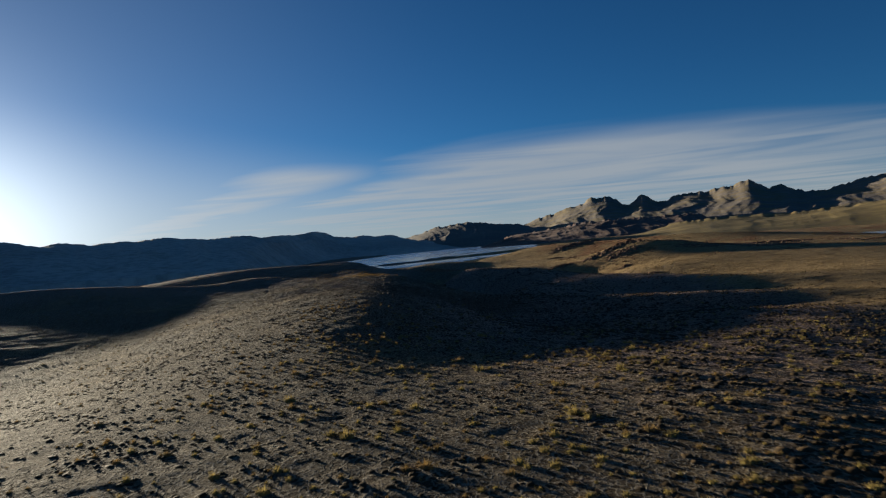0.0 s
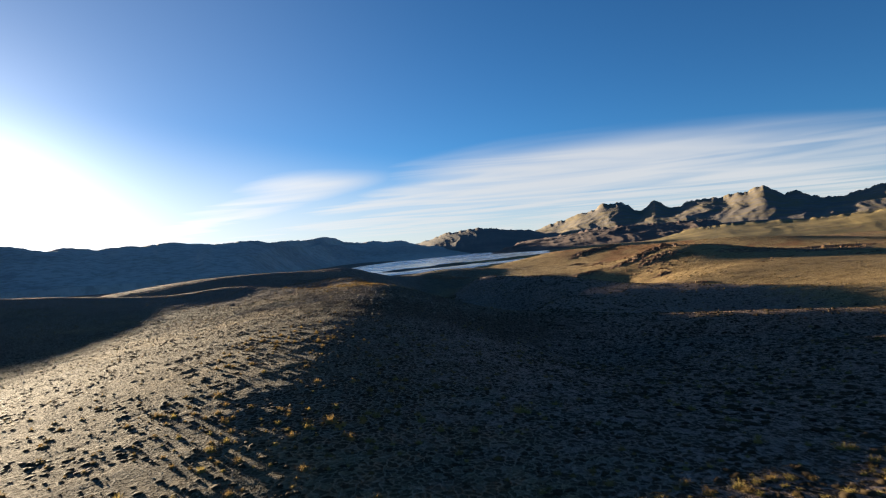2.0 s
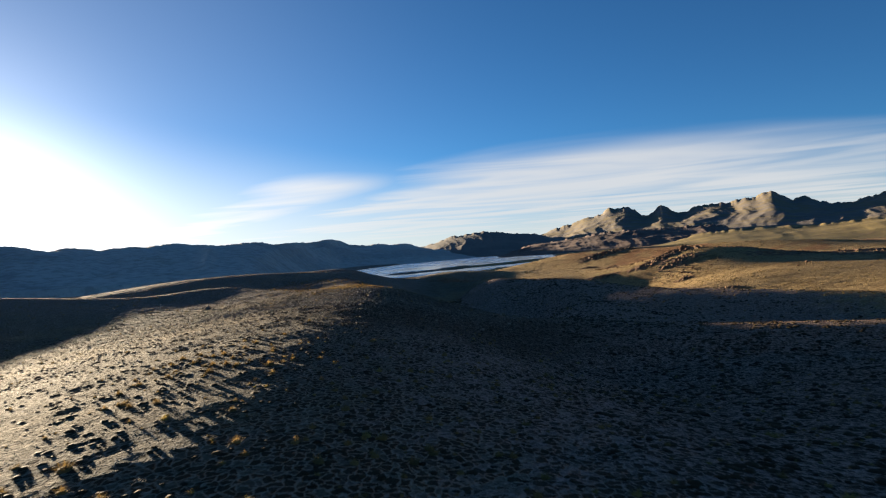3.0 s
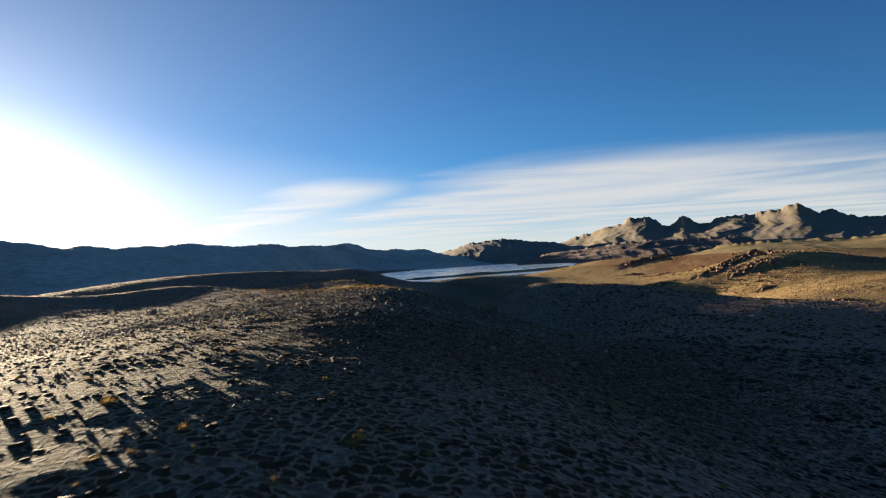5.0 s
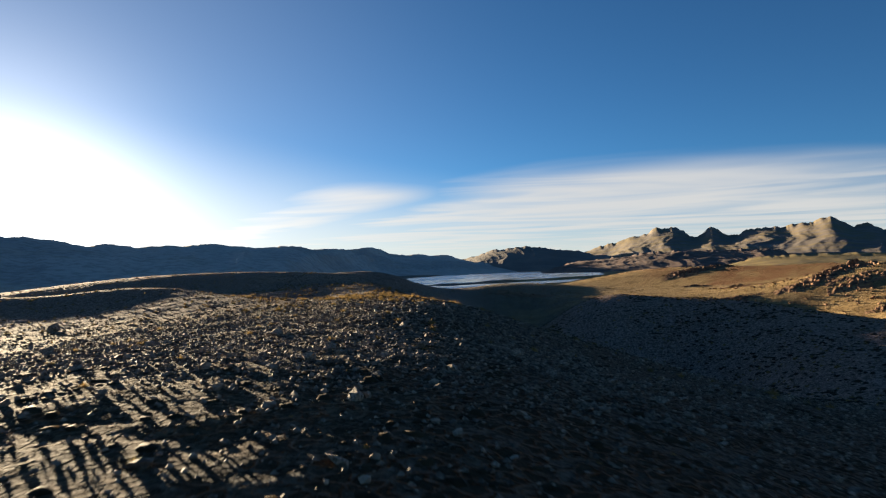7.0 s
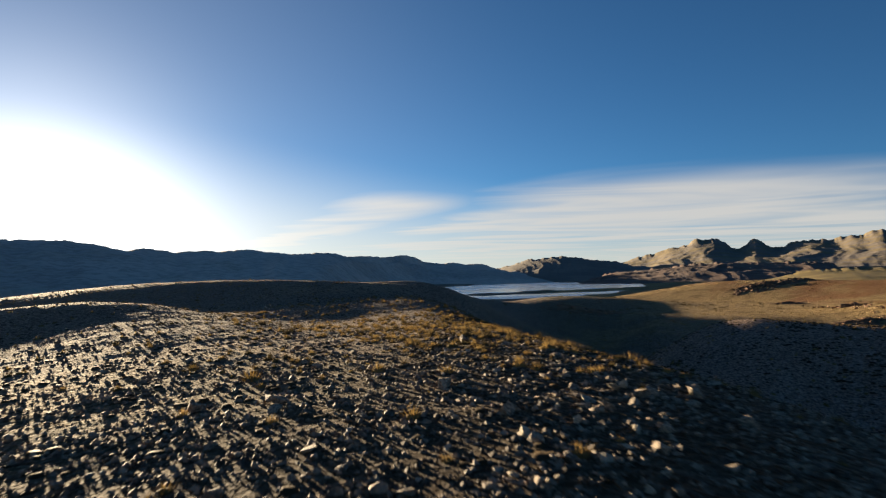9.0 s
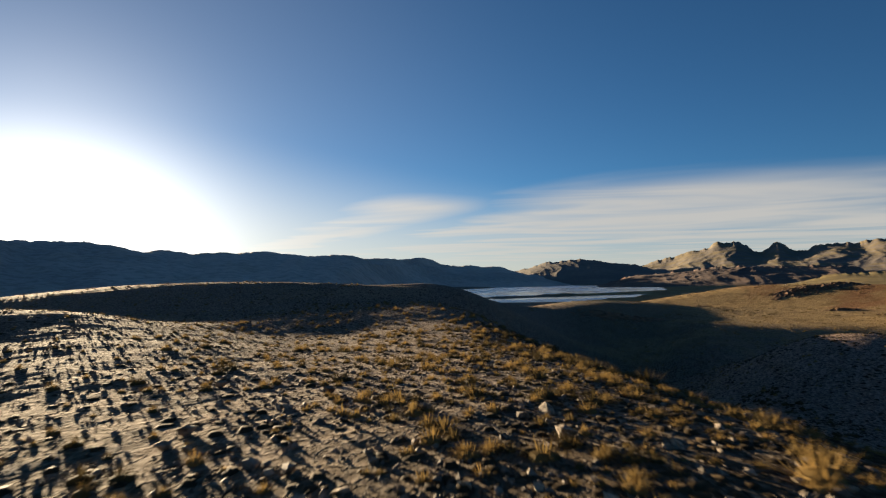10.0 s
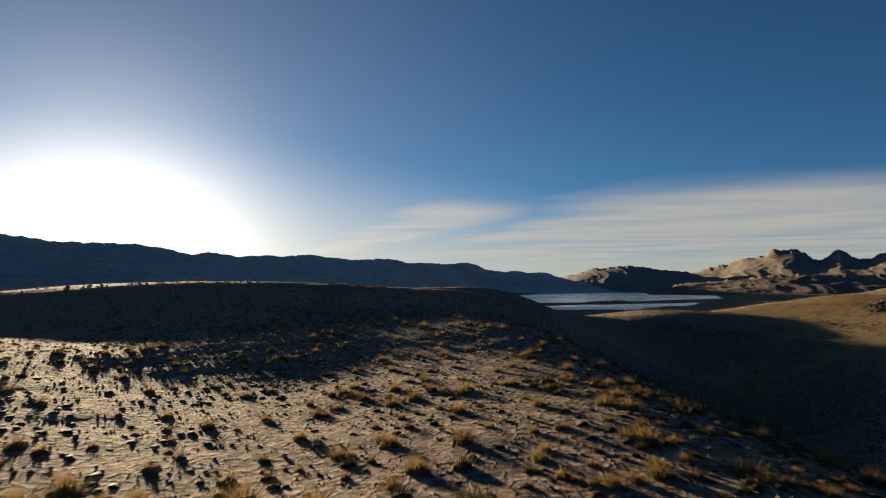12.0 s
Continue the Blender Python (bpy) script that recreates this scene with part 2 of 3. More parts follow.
M_GROUND = ground_material()
M_HILL = mountain_material("grey_hill", (0.16, 0.142, 0.125), (0.20, 0.175, 0.15), (0.18, 0.15, 0.125), 0.005)
M_CUSHION = grass_material("cushion_plant", (0.075, 0.052, 0.029), (0.026, 0.019, 0.011), 0.05)
M_BASE = grass_material("matted_straw", (0.15, 0.10, 0.045), (0.07, 0.05, 0.026), 0.1)
M_TUFT = grass_material("dry_grass", (0.32, 0.205, 0.075), (0.095, 0.07, 0.03), 0.33)
M_SHRUB = grass_material("low_shrub", (0.115, 0.082, 0.034), (0.048, 0.038, 0.018), 0.2)
M_OLIVE = grass_material("olive_grass", (0.34, 0.255, 0.085), (0.15, 0.118, 0.042))
M_STONE = stone_material("grey_stone", (0.10, 0.078, 0.06), (0.35, 0.285, 0.22))
M_GRAVEL = stone_material("broken_stone", (0.055, 0.042, 0.032), (0.30, 0.245, 0.19), 3.0)
M_CLOD = stone_material("dry_clods", (0.07, 0.048, 0.030), (0.17, 0.125, 0.08), 9.0)
M_RED = stone_material("red_rock", (0.10, 0.058, 0.036), (0.25, 0.145, 0.085), 1.2)
# ridge colours are lightened to stand in for the haze before it
M_RIDGE = mountain_material("haze_lightened_ridge", (0.42, 0.39, 0.35), (0.54, 0.50, 0.44), (0.46, 0.41, 0.34), 0.004)
M_PEAKS = mountain_material("bare_peaks", (0.145, 0.125, 0.108), (0.185, 0.157, 0.13), (0.25, 0.21, 0.175), 0.004, (0.20, 0.155, 0.08), 0.8)
M_BROWN = mountain_material("dark_lava_hill", (0.105, 0.066, 0.054), (0.155, 0.098, 0.076), (0.21, 0.16, 0.13), 0.008)
M_FOOT = mountain_material("grassy_foothill", (0.17, 0.125, 0.042), (0.26, 0.19, 0.068), (0.13, 0.085, 0.04), 0.008)
M_WATER = water_material()

# ---- terrain ----
TABLE = np.random.RandomState(7).rand(256, 256)


def lattice(x, y):
    """Smooth value noise between -1 and 1 with a cell of one metre."""
    i, j = np.floor(x).astype(int), np.floor(y).astype(int)
    u, v = x - i, y - j
    u, v = u * u * u * (u * (u * 6 - 15) + 10), v * v * v * (v * (v * 6 - 15) + 10)
    a, b = TABLE[i & 255, j & 255], TABLE[(i + 1) & 255, j & 255]
    c, d = TABLE[i & 255, (j + 1) & 255], TABLE[(i + 1) & 255, (j + 1) & 255]
    return 2 * (a * (1 - u) * (1 - v) + b * u * (1 - v) + c * (1 - u) * v + d * u * v) - 1


def turned(x, y, o):
    c, s = math.cos(0.65 * o + 0.4), math.sin(0.65 * o + 0.4)
    k = 2.0 ** o
    return (c * x - s * y) * k + 17.3 * o, (s * x + c * y) * k + 5.1 * o


def fbm(x, y, octaves, gain=0.5):
    total, amp = 0.0, 1.0
    for o in range(octaves):
        total = total + amp * lattice(*turned(x, y, o))
        amp *= gain
    return total


def ridged(x, y, octaves, gain=0.55):
    total, amp = 0.0, 1.0
    for o in range(octaves):
        total = total + amp * (1 - 2 * np.abs(lattice(*turned(x, y, o))))
        amp *= gain
    return total


def smooth(x, lo, hi):
    t = np.clip((x - lo) / (hi - lo), 0, 1)
    return t * t * (3 - 2 * t)


# rounded swells: x, y, height, half-length across, half-length along, turn
SPUR = [
    (-8.2, 93.6, 5.62, 11.8, 47.5, -7.1),
    (-1.5, 159.8, -6.52, 9.8, 46.3, -4.2),
    (28.5, 47.9, 4.00, 19.6, 40.1, -29.4),
    (-31.5, 43.1, -1.93, 26.6, 19.1, -1.2),
    (-12.8, 122.3, 1.70, 4.3, 44.4, 13.4),
    (-1.0, 96.4, -0.97, 7.0, 5.0, 23.5),
    (6.4, 120.7, -7.37, 4.9, 9.8, -2.7),
    (5.7, 36.0, -0.54, 17.0, 9.4, -14.5),
    (4.9, 152.9, 2.34, 4.4, 37.5, -3.1),
    (7.8, 186.5, 2.15, 8.9, 12.8, 12.9),
    (9.0, 70.6, -2.26, 9.3, 17.7, 29.5),
    (-6.4, 52.9, 0.66, 4.9, 15.3, 2.9),
    (-10.1, 156.2, -1.73, 9.1, 15.5, -0.9),
    (-8.4, 107.8, -0.61, 5.6, 9.8, -8.3),
    (-1.8, 87.2, -0.76, 4.3, 7.8, -0.4),
    (-18.9, 85.3, -0.29, 7.4, 14.8, 4.8),
]
PLAIN = [
    (19.9, 120.1, -1.21, 29.9, 4.0, -44.2),
    (59.0, 231.4, 4.77, 44.7, 49.8, -3.1),
    (46.5, 61.2, -2.46, 23.9, 86.0, 4.1),
    (26.5, 159.7, -2.98, 8.2, 37.7, 40.4),
    (50.2, 121.0, 2.86, 33.9, 34.1, -9.8),
    (52.4, 89.9, -1.07, 29.7, 6.9, -23.0),
    (30.5, 111.5, 1.72, 17.7, 21.0, 0.0),
    (100.3, 269.2, 7.73, 12.5, 42.1, 44.6),
    (57.6, 318.1, 7.04, 28.4, 18.1, -35.9),
    (137.7, 190.1, 6.63, 48.0, 64.2, -15.3),
    (21.4, 325.4, 2.26, 31.4, 11.0, -3.2),
    (32.9, 98.8, -1.81, 19.0, 8.0, -10.9),
    (59.1, 183.9, 4.73, 13.8, 14.2, 0.2),
    (11.7, 145.8, 2.30, 27.2, 8.4, 6.8),
    (35.6, 169.3, -3.46, 16.3, 10.2, -14.7),
    (57.3, 120.6, -1.21, 20.4, 14.8, -6.7),
    (24.7, 101.6, -0.61, 10.6, 9.3, 3.0),
    (37.4, 54.9, -1.03, 11.4, 17.8, -8.3),
    (32.4, 74.3, -1.74, 14.8, 6.0, -6.8),
]
HILLS = [
    (-45.7, 157.3, 8.44, 30.9, 42.3, -2.1),
    (-84.8, 121.5, 3.91, 31.2, 4.6, 5.7),
    (-39.0, 232.3, 3.33, 25.4, 7.1, -35.9),
    (-16.8, 211.0, -2.71, 6.5, 52.9, 7.5),
    (-4.7, 221.4, 3.16, 12.0, 38.0, -15.3),
    (-51.1, 134.6, -4.92, 25.1, 16.2, 14.7),
    (-37.8, 173.1, -3.22, 42.8, 3.5, 1.5),
    (-70.5, 112.3, 2.58, 16.5, 6.0, 5.4),
    (-34.9, 125.4, 1.61, 4.9, 17.6, 45.9),
    (-33.2, 134.2, 0.47, 9.6, 5.1, 38.1),
    (-32.3, 128.2, -0.86, 7.4, 5.3, -4.5),
    (-22.5, 114.3, -0.55, 10.3, 14.6, -20.8),
    (-19.9, 123.2, 0.31, 8.6, 19.7, 39.2),
]
# hills with a sharper back
BACKS = [
    (-57.9, 275.5, 5.15, 50.8, 40.2, -21.0),
    (-201.5, 233.9, 6.77, 51.3, 25.9, -48.8),
]
LAKE_Z = -19.0
# waters: x, y, half-width, half-length, turn
WATERS = [(20, 1350, 185, 830, -8), (430, 520, 120, 36, 0), (110, 900, 170, 45, 10)]


def swells(x, y):
    z = -7.821 - 0.0250 * x - 0.0221 * y
    for cx, cy, h, sx, sy, turn in SPUR + PLAIN + HILLS:
        c, s = math.cos(radians(turn)), math.sin(radians(turn))
        dx, dy = x - cx, y - cy
        u, w = (dx * c + dy * s) / sx, (dy * c - dx * s) / sy
        z = z + h * np.exp(-0.5 * (u * u + w * w))
    for cx, cy, h, sx, sy, turn in BACKS:
        c, s = math.cos(radians(turn)), math.sin(radians(turn))
        dx, dy = x - cx, y - cy
        u, w = (dx * c + dy * s) / sx, (dy * c - dx * s) / sy
        z = z + h * np.exp(-0.5 * u * u - 1.1 * (np.sqrt(w * w + 0.012) - 0.11))
    # the land falls away behind the long hill
    beyond = (y - 272) * 0.966 + (x + 74) * 0.259
    return z - 9 * smooth(beyond, 4, 60) * smooth(-x, 10, 70)


def ground_height(x, y, fine=True):
    x, y = np.asarray(x, float), np.asarray(y, float)
    near = swells(np.clip(x, -300, 240), np.clip(y, -120, 400))
    shore = np.full(x.shape, 9.0)
    for cx, cy, rx, ry, turn in WATERS:
        c, s = math.cos(radians(turn)), math.sin(radians(turn))
        u, w = (x - cx) * c + (y - cy) * s, (y - cy) * c - (x - cx) * s
        d = np.sqrt((u / rx) ** 2 + (w / ry) ** 2) - 1 + 0.06 * fbm(x / 90, y / 90, 3)
        shore = np.minimum(shore, d * min(rx, ry) / 60)
    outer = LAKE_Z + 2.5 * np.tanh(shore) + 1.2 * smooth(shore, 0.2, 3.0) * (1 + fbm(x / 160, y / 160, 4))
    # the spit in the lake
    t = np.clip(((x + 60) * 330 + (y - 690) * 460) / (330 ** 2 + 460 ** 2), 0, 1)
    off = np.hypot(x + 60 - 330 * t, y - 690 - 460 * t)
    outer = np.maximum(outer, LAKE_Z - 1.0 + (2.6 + 0.8 * fbm(x / 30, y / 30, 3)) * np.exp(-0.5 * (off / (14 + 40 * t)) ** 2))
    reach = np.hypot(x * 0.9, y - 60)
    z = near + (outer - near) * smooth(reach + 20 * fbm(x / 70, y / 70, 2), 285, 455)
    close = 1 - smooth(reach, 120, 420)
    z = z + close * 0.03 * fbm(x / 8, y / 8, 3)
    if fine:
        # a hummocky crust with small pits, bent so that no rows show
        wx = x + 0.5 * fbm(x / 1.3 + 7, y / 1.3, 2) + 0.2 * fbm(x / 0.45, y / 0.45 + 31, 2)
        wy = y + 0.5 * fbm(x / 1.3, y / 1.3 + 19, 2) + 0.2 * fbm(x / 0.45 + 11, y / 0.45, 2)
        pits = 0.3 + 0.7 * smooth(fbm(x / 6 + 40, y / 6, 2), -0.5, 0.5)
        z = z + close * (0.024 * fbm(wx / 1.5, wy / 1.5, 2, 0.6) + (0.017 + 0.008 * np.exp(-0.5 * (((x + 8) / 14) ** 2 + ((y - 84) / 16) ** 2))) * pits * ridged(wx / 0.7 + 50, wy / 0.7, 2))
    return z


def mesh_from(name, verts, faces, mat, smooth_shade=True):
    """A mesh from arrays: verts (n, 3), faces (m, 3 or 4)."""
    me = bpy.data.meshes.new(name)
    size = faces.shape[1]
    me.vertices.add(len(verts))
    me.vertices.foreach_set("co", np.ascontiguousarray(verts, np.float32).ravel())
    me.loops.add(faces.size)
    me.loops.foreach_set("vertex_index", np.ascontiguousarray(faces, np.int32).ravel())
    me.polygons.add(len(faces))
    me.polygons.foreach_set("loop_start", np.arange(0, faces.size, size, dtype=np.int32))
    me.polygons.foreach_set("use_smooth", np.full(len(faces), smooth_shade))
    me.update(calc_edges=True)
    me.validate()
    me.materials.append(mat)
    return me


def grid_faces(nx, ny):
    i = np.arange(nx * ny).reshape(nx, ny)
    return np.stack([i[:-1, :-1], i[1:, :-1], i[1:, 1:], i[:-1, 1:]], -1).reshape(-1, 4)


def graded(lo, hi, step, end_lo, end_hi, grow):
    """Grid lines: even between lo and hi, then ever wider out to the ends."""
    mid = list(np.arange(lo, hi, step))
    s, up_side = step, []
    while (up_side[-1] if up_side else hi) < end_hi:
        s *= grow
        up_side.append((up_side[-1] if up_side else mid[-1]) + s)
    s, down = step, []
    while (down[-1] if down else lo) > end_lo:
        s *= grow
        down.append((down[-1] if down else lo) - s)
    return np.array(down[::-1] + mid + up_side)


gx = graded(-30, 18, 0.23, -5200, 5200, 1.05)
gy = graded(8, 138, 0.23, -3000, 5200, 1.042)
GX, GY = np.meshgrid(gx, gy, indexing="ij")
verts = np.stack([GX, GY, ground_height(GX, GY)], -1).reshape(-1, 3)
ground = new("ground", mesh_from("ground", verts, grid_faces(len(gx), len(gy)), M_GROUND))
tagged(ground, "dry stony highland ground with pale crusted soil", "ground", kind="structure")

wx, wy = np.linspace(-270, 800, 30), np.linspace(380, 2300, 40)
WX, WY = np.meshgrid(wx, wy, indexing="ij")
water = new("water", mesh_from("water", np.stack([WX, WY, np.full(WX.shape, LAKE_Z)], -1).reshape(-1, 3), grid_faces(30, 40), M_WATER))
tagged(water, "pale still highland lake below shaded hills", "lake", kind="structure")


def mountain(name, az0, az1, r_foot, r_top, r_back, level, peaks, rough, seed, mat, steps=(420, 90), lean=1.0, spurs=(0.0, 2.0), near=(80.0, 90.0, 1.0), low=0.5):
    """A range seen from the origin: its crest line is a level plus rounded peaks (azimuth, height, width)."""
    az = np.linspace(az0, az1, steps[0])
    r = np.concatenate([np.linspace(r_foot, r_top, steps[1] * 2 // 3, endpoint=False), np.linspace(r_top, r_back, steps[1] // 3)])
    AZ, RR = np.meshgrid(az, r, indexing="ij")
    # towards the sun the range stands nearer, at the same height over the horizon
    nearer = 1 - (1 - near[2]) * smooth(AZ, near[0], near[1])
    crest = np.full(AZ.shape, float(level))
    for a, h, w in peaks:
        crest = crest + h * np.exp(-0.5 * ((AZ - a) / w) ** 2)
    teeth = rough[2] * fbm(AZ * 1.5 + seed, AZ * 0 + seed, 5, 0.65)
    wide = np.ones(2 * (steps[0] // 14) + 1) / (2 * (steps[0] // 14) + 1)
    even = np.convolve(np.pad(crest[:, 0], len(wide) // 2, mode="edge"), wide, mode="valid")[:, None]
    X, Y = -RR * np.sin(np.radians(AZ)), RR * np.cos(np.radians(AZ))
    rise = np.where(RR < r_top, np.clip((RR - r_foot) / (r_top - r_foot), 0, 1) ** lean, 1 - 0.75 * smooth(RR, r_top, r_back))
    crest = even + (crest - even) * np.where(RR < r_top, smooth(rise, low, 1.0), 1.0)
    crest = crest + teeth * np.where(RR < r_top, smooth(rise, 0.8, 1.0), 1.0)
    warp = 0.5 * fbm(X / (2.5 * rough[1]), Y / (2.5 * rough[1]), 3)
    wild = 0.35 * ridged(X / rough[1] + seed + warp, Y / rough[1] + seed + warp, 6) + 1.2 * fbm(X / (2.6 * rough[1]) + seed, Y / (2.6 * rough[1]) + seed, 3)
    wild = wild * rough[0] * np.sin(np.pi * np.clip(rise, 0, 1) ** 0.8 * 0.5) * (1 - 0.85 * np.exp(-((RR - r_top) / (0.07 * r_top)) ** 2))
    fine = 0.06 * rough[0] * ridged(X / (0.13 * rough[1]), Y / (0.13 * rough[1]) + seed, 4) * rise
    # spurs and gullies that run down from the crest
    lines = ridged(AZ / spurs[1] + 0.6 * warp + seed, RR / 2600 + 0.5 * warp, 4, 0.5)
    fine = fine + spurs[0] * (lines - 0.3) * np.sin(np.pi * np.clip(rise, 0, 1) ** 1.2) * (0.4 + 0.6 * np.clip(even / 120, 0, 1))
    Z = LAKE_Z - 4 + (crest - LAKE_Z + 4) * rise + wild + fine
    X, Y, Z = X * nearer, Y * nearer, np.where(RR > r_foot + 1, Z * nearer, Z)
    me = mesh_from(name, np.stack([X, Y, Z], -1).reshape(-1, 3), grid_faces(*AZ.shape), mat)
    return new(name, me)


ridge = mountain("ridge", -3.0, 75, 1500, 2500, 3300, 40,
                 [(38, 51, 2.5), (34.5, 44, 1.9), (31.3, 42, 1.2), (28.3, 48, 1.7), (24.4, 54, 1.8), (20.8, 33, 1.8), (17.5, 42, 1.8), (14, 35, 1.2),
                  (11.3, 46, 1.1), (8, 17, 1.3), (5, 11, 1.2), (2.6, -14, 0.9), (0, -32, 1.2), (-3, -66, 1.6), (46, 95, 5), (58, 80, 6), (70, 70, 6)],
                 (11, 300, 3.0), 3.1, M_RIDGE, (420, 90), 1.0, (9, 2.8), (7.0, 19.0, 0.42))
tagged(ridge, "long shaded blue-grey ridge beyond the lake", "mountain ridge")
middle = mountain("hill", -14, 6.5, 2200, 3200, 3900, 20,
                  [(3.5, 8, 1.0), (1, 49, 1.4), (-1.9, 65, 1.5), (-4.5, 41, 1.5), (-7, 34, 1.5), (-11, 20, 2)], (5, 300, 4.0), 8.4, M_HILL, (260, 80), 1.0, (6, 3.2))
tagged(middle, "low dark hill behind the far lake shore", "hill")
peaks = mountain("mountain_range", -62, -5.0, 1900, 4200, 4800, 40,
                 [(-6, 47, 2), (-9.5, 64, 1.2), (-11.5, 89, 0.9), (-13.6, 155, 1.1), (-15.6, 134, 0.9), (-18, 159, 0.9), (-20.5, 120, 1.0),
                  (-22.6, 141, 1.1), (-24.8, 142, 0.9), (-26.5, 149, 0.8), (-28.6, 138, 1.1), (-31, 64, 1.2), (-33.5, 75, 1.4), (-36.5, 134, 2),
                  (-42, 170, 3), (-50, 150, 5), (-58, 90, 4)],
                 (10, 420, 9.0), 5.2, M_PEAKS, (540, 110), 1.0, (6, 3.4), (-30.0, -14.0, 1.12), 0.15)
tagged(peaks, "jagged bare brown mountain range in low sunlight", "mountains")
brown = mountain("hill", -29, -3.5, 1500, 2300, 2800, 2,
                 [(-3.5, -24, 1.3), (-6.5, 6, 1.2), (-9.5, 14, 1.6), (-12.2, 16, 1.2), (-14.7, 34, 1.6), (-17.6, 22, 1.3), (-19.6, 20, 1.2), (-22, 30, 1.3), (-27, -14, 2)],
                 (9, 170, 4.0), 6.7, M_BROWN, (300, 70), 0.9, (5, 3.0))
tagged(brown, "low dark red-brown hills before the mountains", "hill")
foot = mountain("foothill", -60, -13, 800, 1800, 2500, -14,
                [(-17, -2, 2), (-21, 19, 2.5), (-26, 21, 2.8), (-31, 17, 2.5), (-36, 26, 2.6), (-43, 44, 4), (-52, 40, 5)], (3.5, 230, 1.5), 2.2, M_FOOT, (300, 70), 0.8, (1.6, 4.5))
tagged(foot, "gentle golden-green grassy foothill before the mountains", "hill")

# ---- grass, stones and rocks ----
rng = np.random.RandomState(11)


def tuft_arrays(blades, height, spread, width, seed, ring=7):
    """One tussock: a low mound and blades that fan out of it, each a bent strip."""
    r = np.random.RandomState(seed)
    v, f = [], []
    if ring:
        rim = spread * 0.42
        for lift, wide in ((-0.05, 0.95), (height * 0.25, 0.7)):
            for q in range(ring):
                a = 2 * np.pi * q / ring
                w = rim * wide * r.uniform(0.8, 1.15)
                v.append(np.array([w * math.cos(a), w * math.sin(a), lift * r.uniform(0.8, 1.2)]))
        v.append(np.array([0, 0, height * 0.4]))
        for q in range(ring):
            p = (q + 1) % ring
            f += [(q, p, ring + p), (q, ring + p, ring + q), (ring + q, ring + p, 2 * ring)]
    for q in range(blades):
        a, lean = r.uniform(0, 2 * np.pi), r.uniform(0.05, 1.3)
        d = np.array([math.cos(a), math.sin(a), 0.0])
        b = d * spread * 0.42 * (lean / 1.3) ** 0.7 * r.uniform(0.5, 1.1) + np.array([0, 0, height * 0.12 * r.rand()])
        side = np.array([-d[1], d[0], 0.0]) * width * r.uniform(0.6, 1.3)
        length = height * r.uniform(0.55, 1.15)
        mid = b + np.array([0, 0, length * 0.6]) * math.cos(lean) + d * length * 0.55 * math.sin(lean)
        tip = mid + np.array([0, 0, length * 0.45]) * math.cos(lean * 1.25) + d * length * 0.45 * math.sin(lean * 1.25)
        i = len(v)
        if q % 3:
            v += [b - side, b + side, tip]
            f += [(i, i + 1, i + 2)]
        else:
            v += [b - side, b + side, mid + side * 0.7, mid - side * 0.7, tip]
            f += [(i, i + 1, i + 2), (i, i + 2, i + 3), (i + 3, i + 2, i + 4)]
    return np.array(v), np.array(f)


def stone_arrays(seed, flat=0.6, cuts=3):
    """One angular stone: a ball cut by random planes."""
    r = np.random.RandomState(seed)
    bm = bmesh.new()
    bmesh.ops.create_icosphere(bm, subdivisions=1, radius=1.0)
    for _ in range(cuts + 6):
        nrm = Vector(r.normal(size=3)).normalized()
        d = r.uniform(0.22, 0.7)
        for w in bm.verts:
            over = w.co.dot(nrm) - d
            if over > 0:
                w.co -= nrm * over
    for w in bm.verts:
        w.co = Vector((w.co.x * r.uniform(0.95, 1.05), w.co.y * 0.8, w.co.z * flat))
    bmesh.ops.triangulate(bm, faces=bm.faces)
    bm.verts.index_update()
    v = np.array([tuple(w.co) for w in bm.verts])
    f = np.array([[w.index for w in face.verts] for face in bm.faces])
    bm.free()
    return v, f


def scatter(arrays, xs, ys, zs, sizes, turns, pick, tilt=None):
    """All copies of a set of small shapes joined into one pair of arrays."""
    vs, fs, count = [], [], 0
    for kind, (v, f) in enumerate(arrays):
        sel = np.nonzero(pick == kind)[0]
        if not len(sel):
            continue
        c, s = np.cos(turns[sel])[:, None], np.sin(turns[sel])[:, None]
        x = (v[None, :, 0] * c - v[None, :, 1] * s) * sizes[sel][:, None] + xs[sel][:, None]
        y = (v[None, :, 0] * s + v[None, :, 1] * c) * sizes[sel][:, None] + ys[sel][:, None]
        z = v[None, :, 2] * sizes[sel][:, None] + zs[sel][:, None]
        vs.append(np.stack([x, y, z], -1).reshape(-1, 3))
        fs.append((f[None] + (np.arange(len(sel)) * len(v))[:, None, None] + count).reshape(-1, 3))
        count += len(sel) * len(v)
    return np.concatenate(vs), np.concatenate(fs)


# the line of the flight over the ground, and how far a place lies from it
def from_line(x, y):
    line = np.where(y < 40, 0, -0.0028 * (np.clip(y, 40, 130) - 40) ** 2 * 0.85)
    return np.abs(x - line)


def sow(count, x0, x1, y0, y1, density):
    x, y = rng.uniform(x0, x1, count), rng.uniform(y0, y1, count)
    keep = rng.rand(count) < density(x, y)
    return x[keep], y[keep]


def stony(x, y):
    """How stony the ground is: most on the top of the spur."""
    return np.exp(-0.5 * (((x + 6) / 15) ** 2 + ((y - 91) / 14) ** 2))


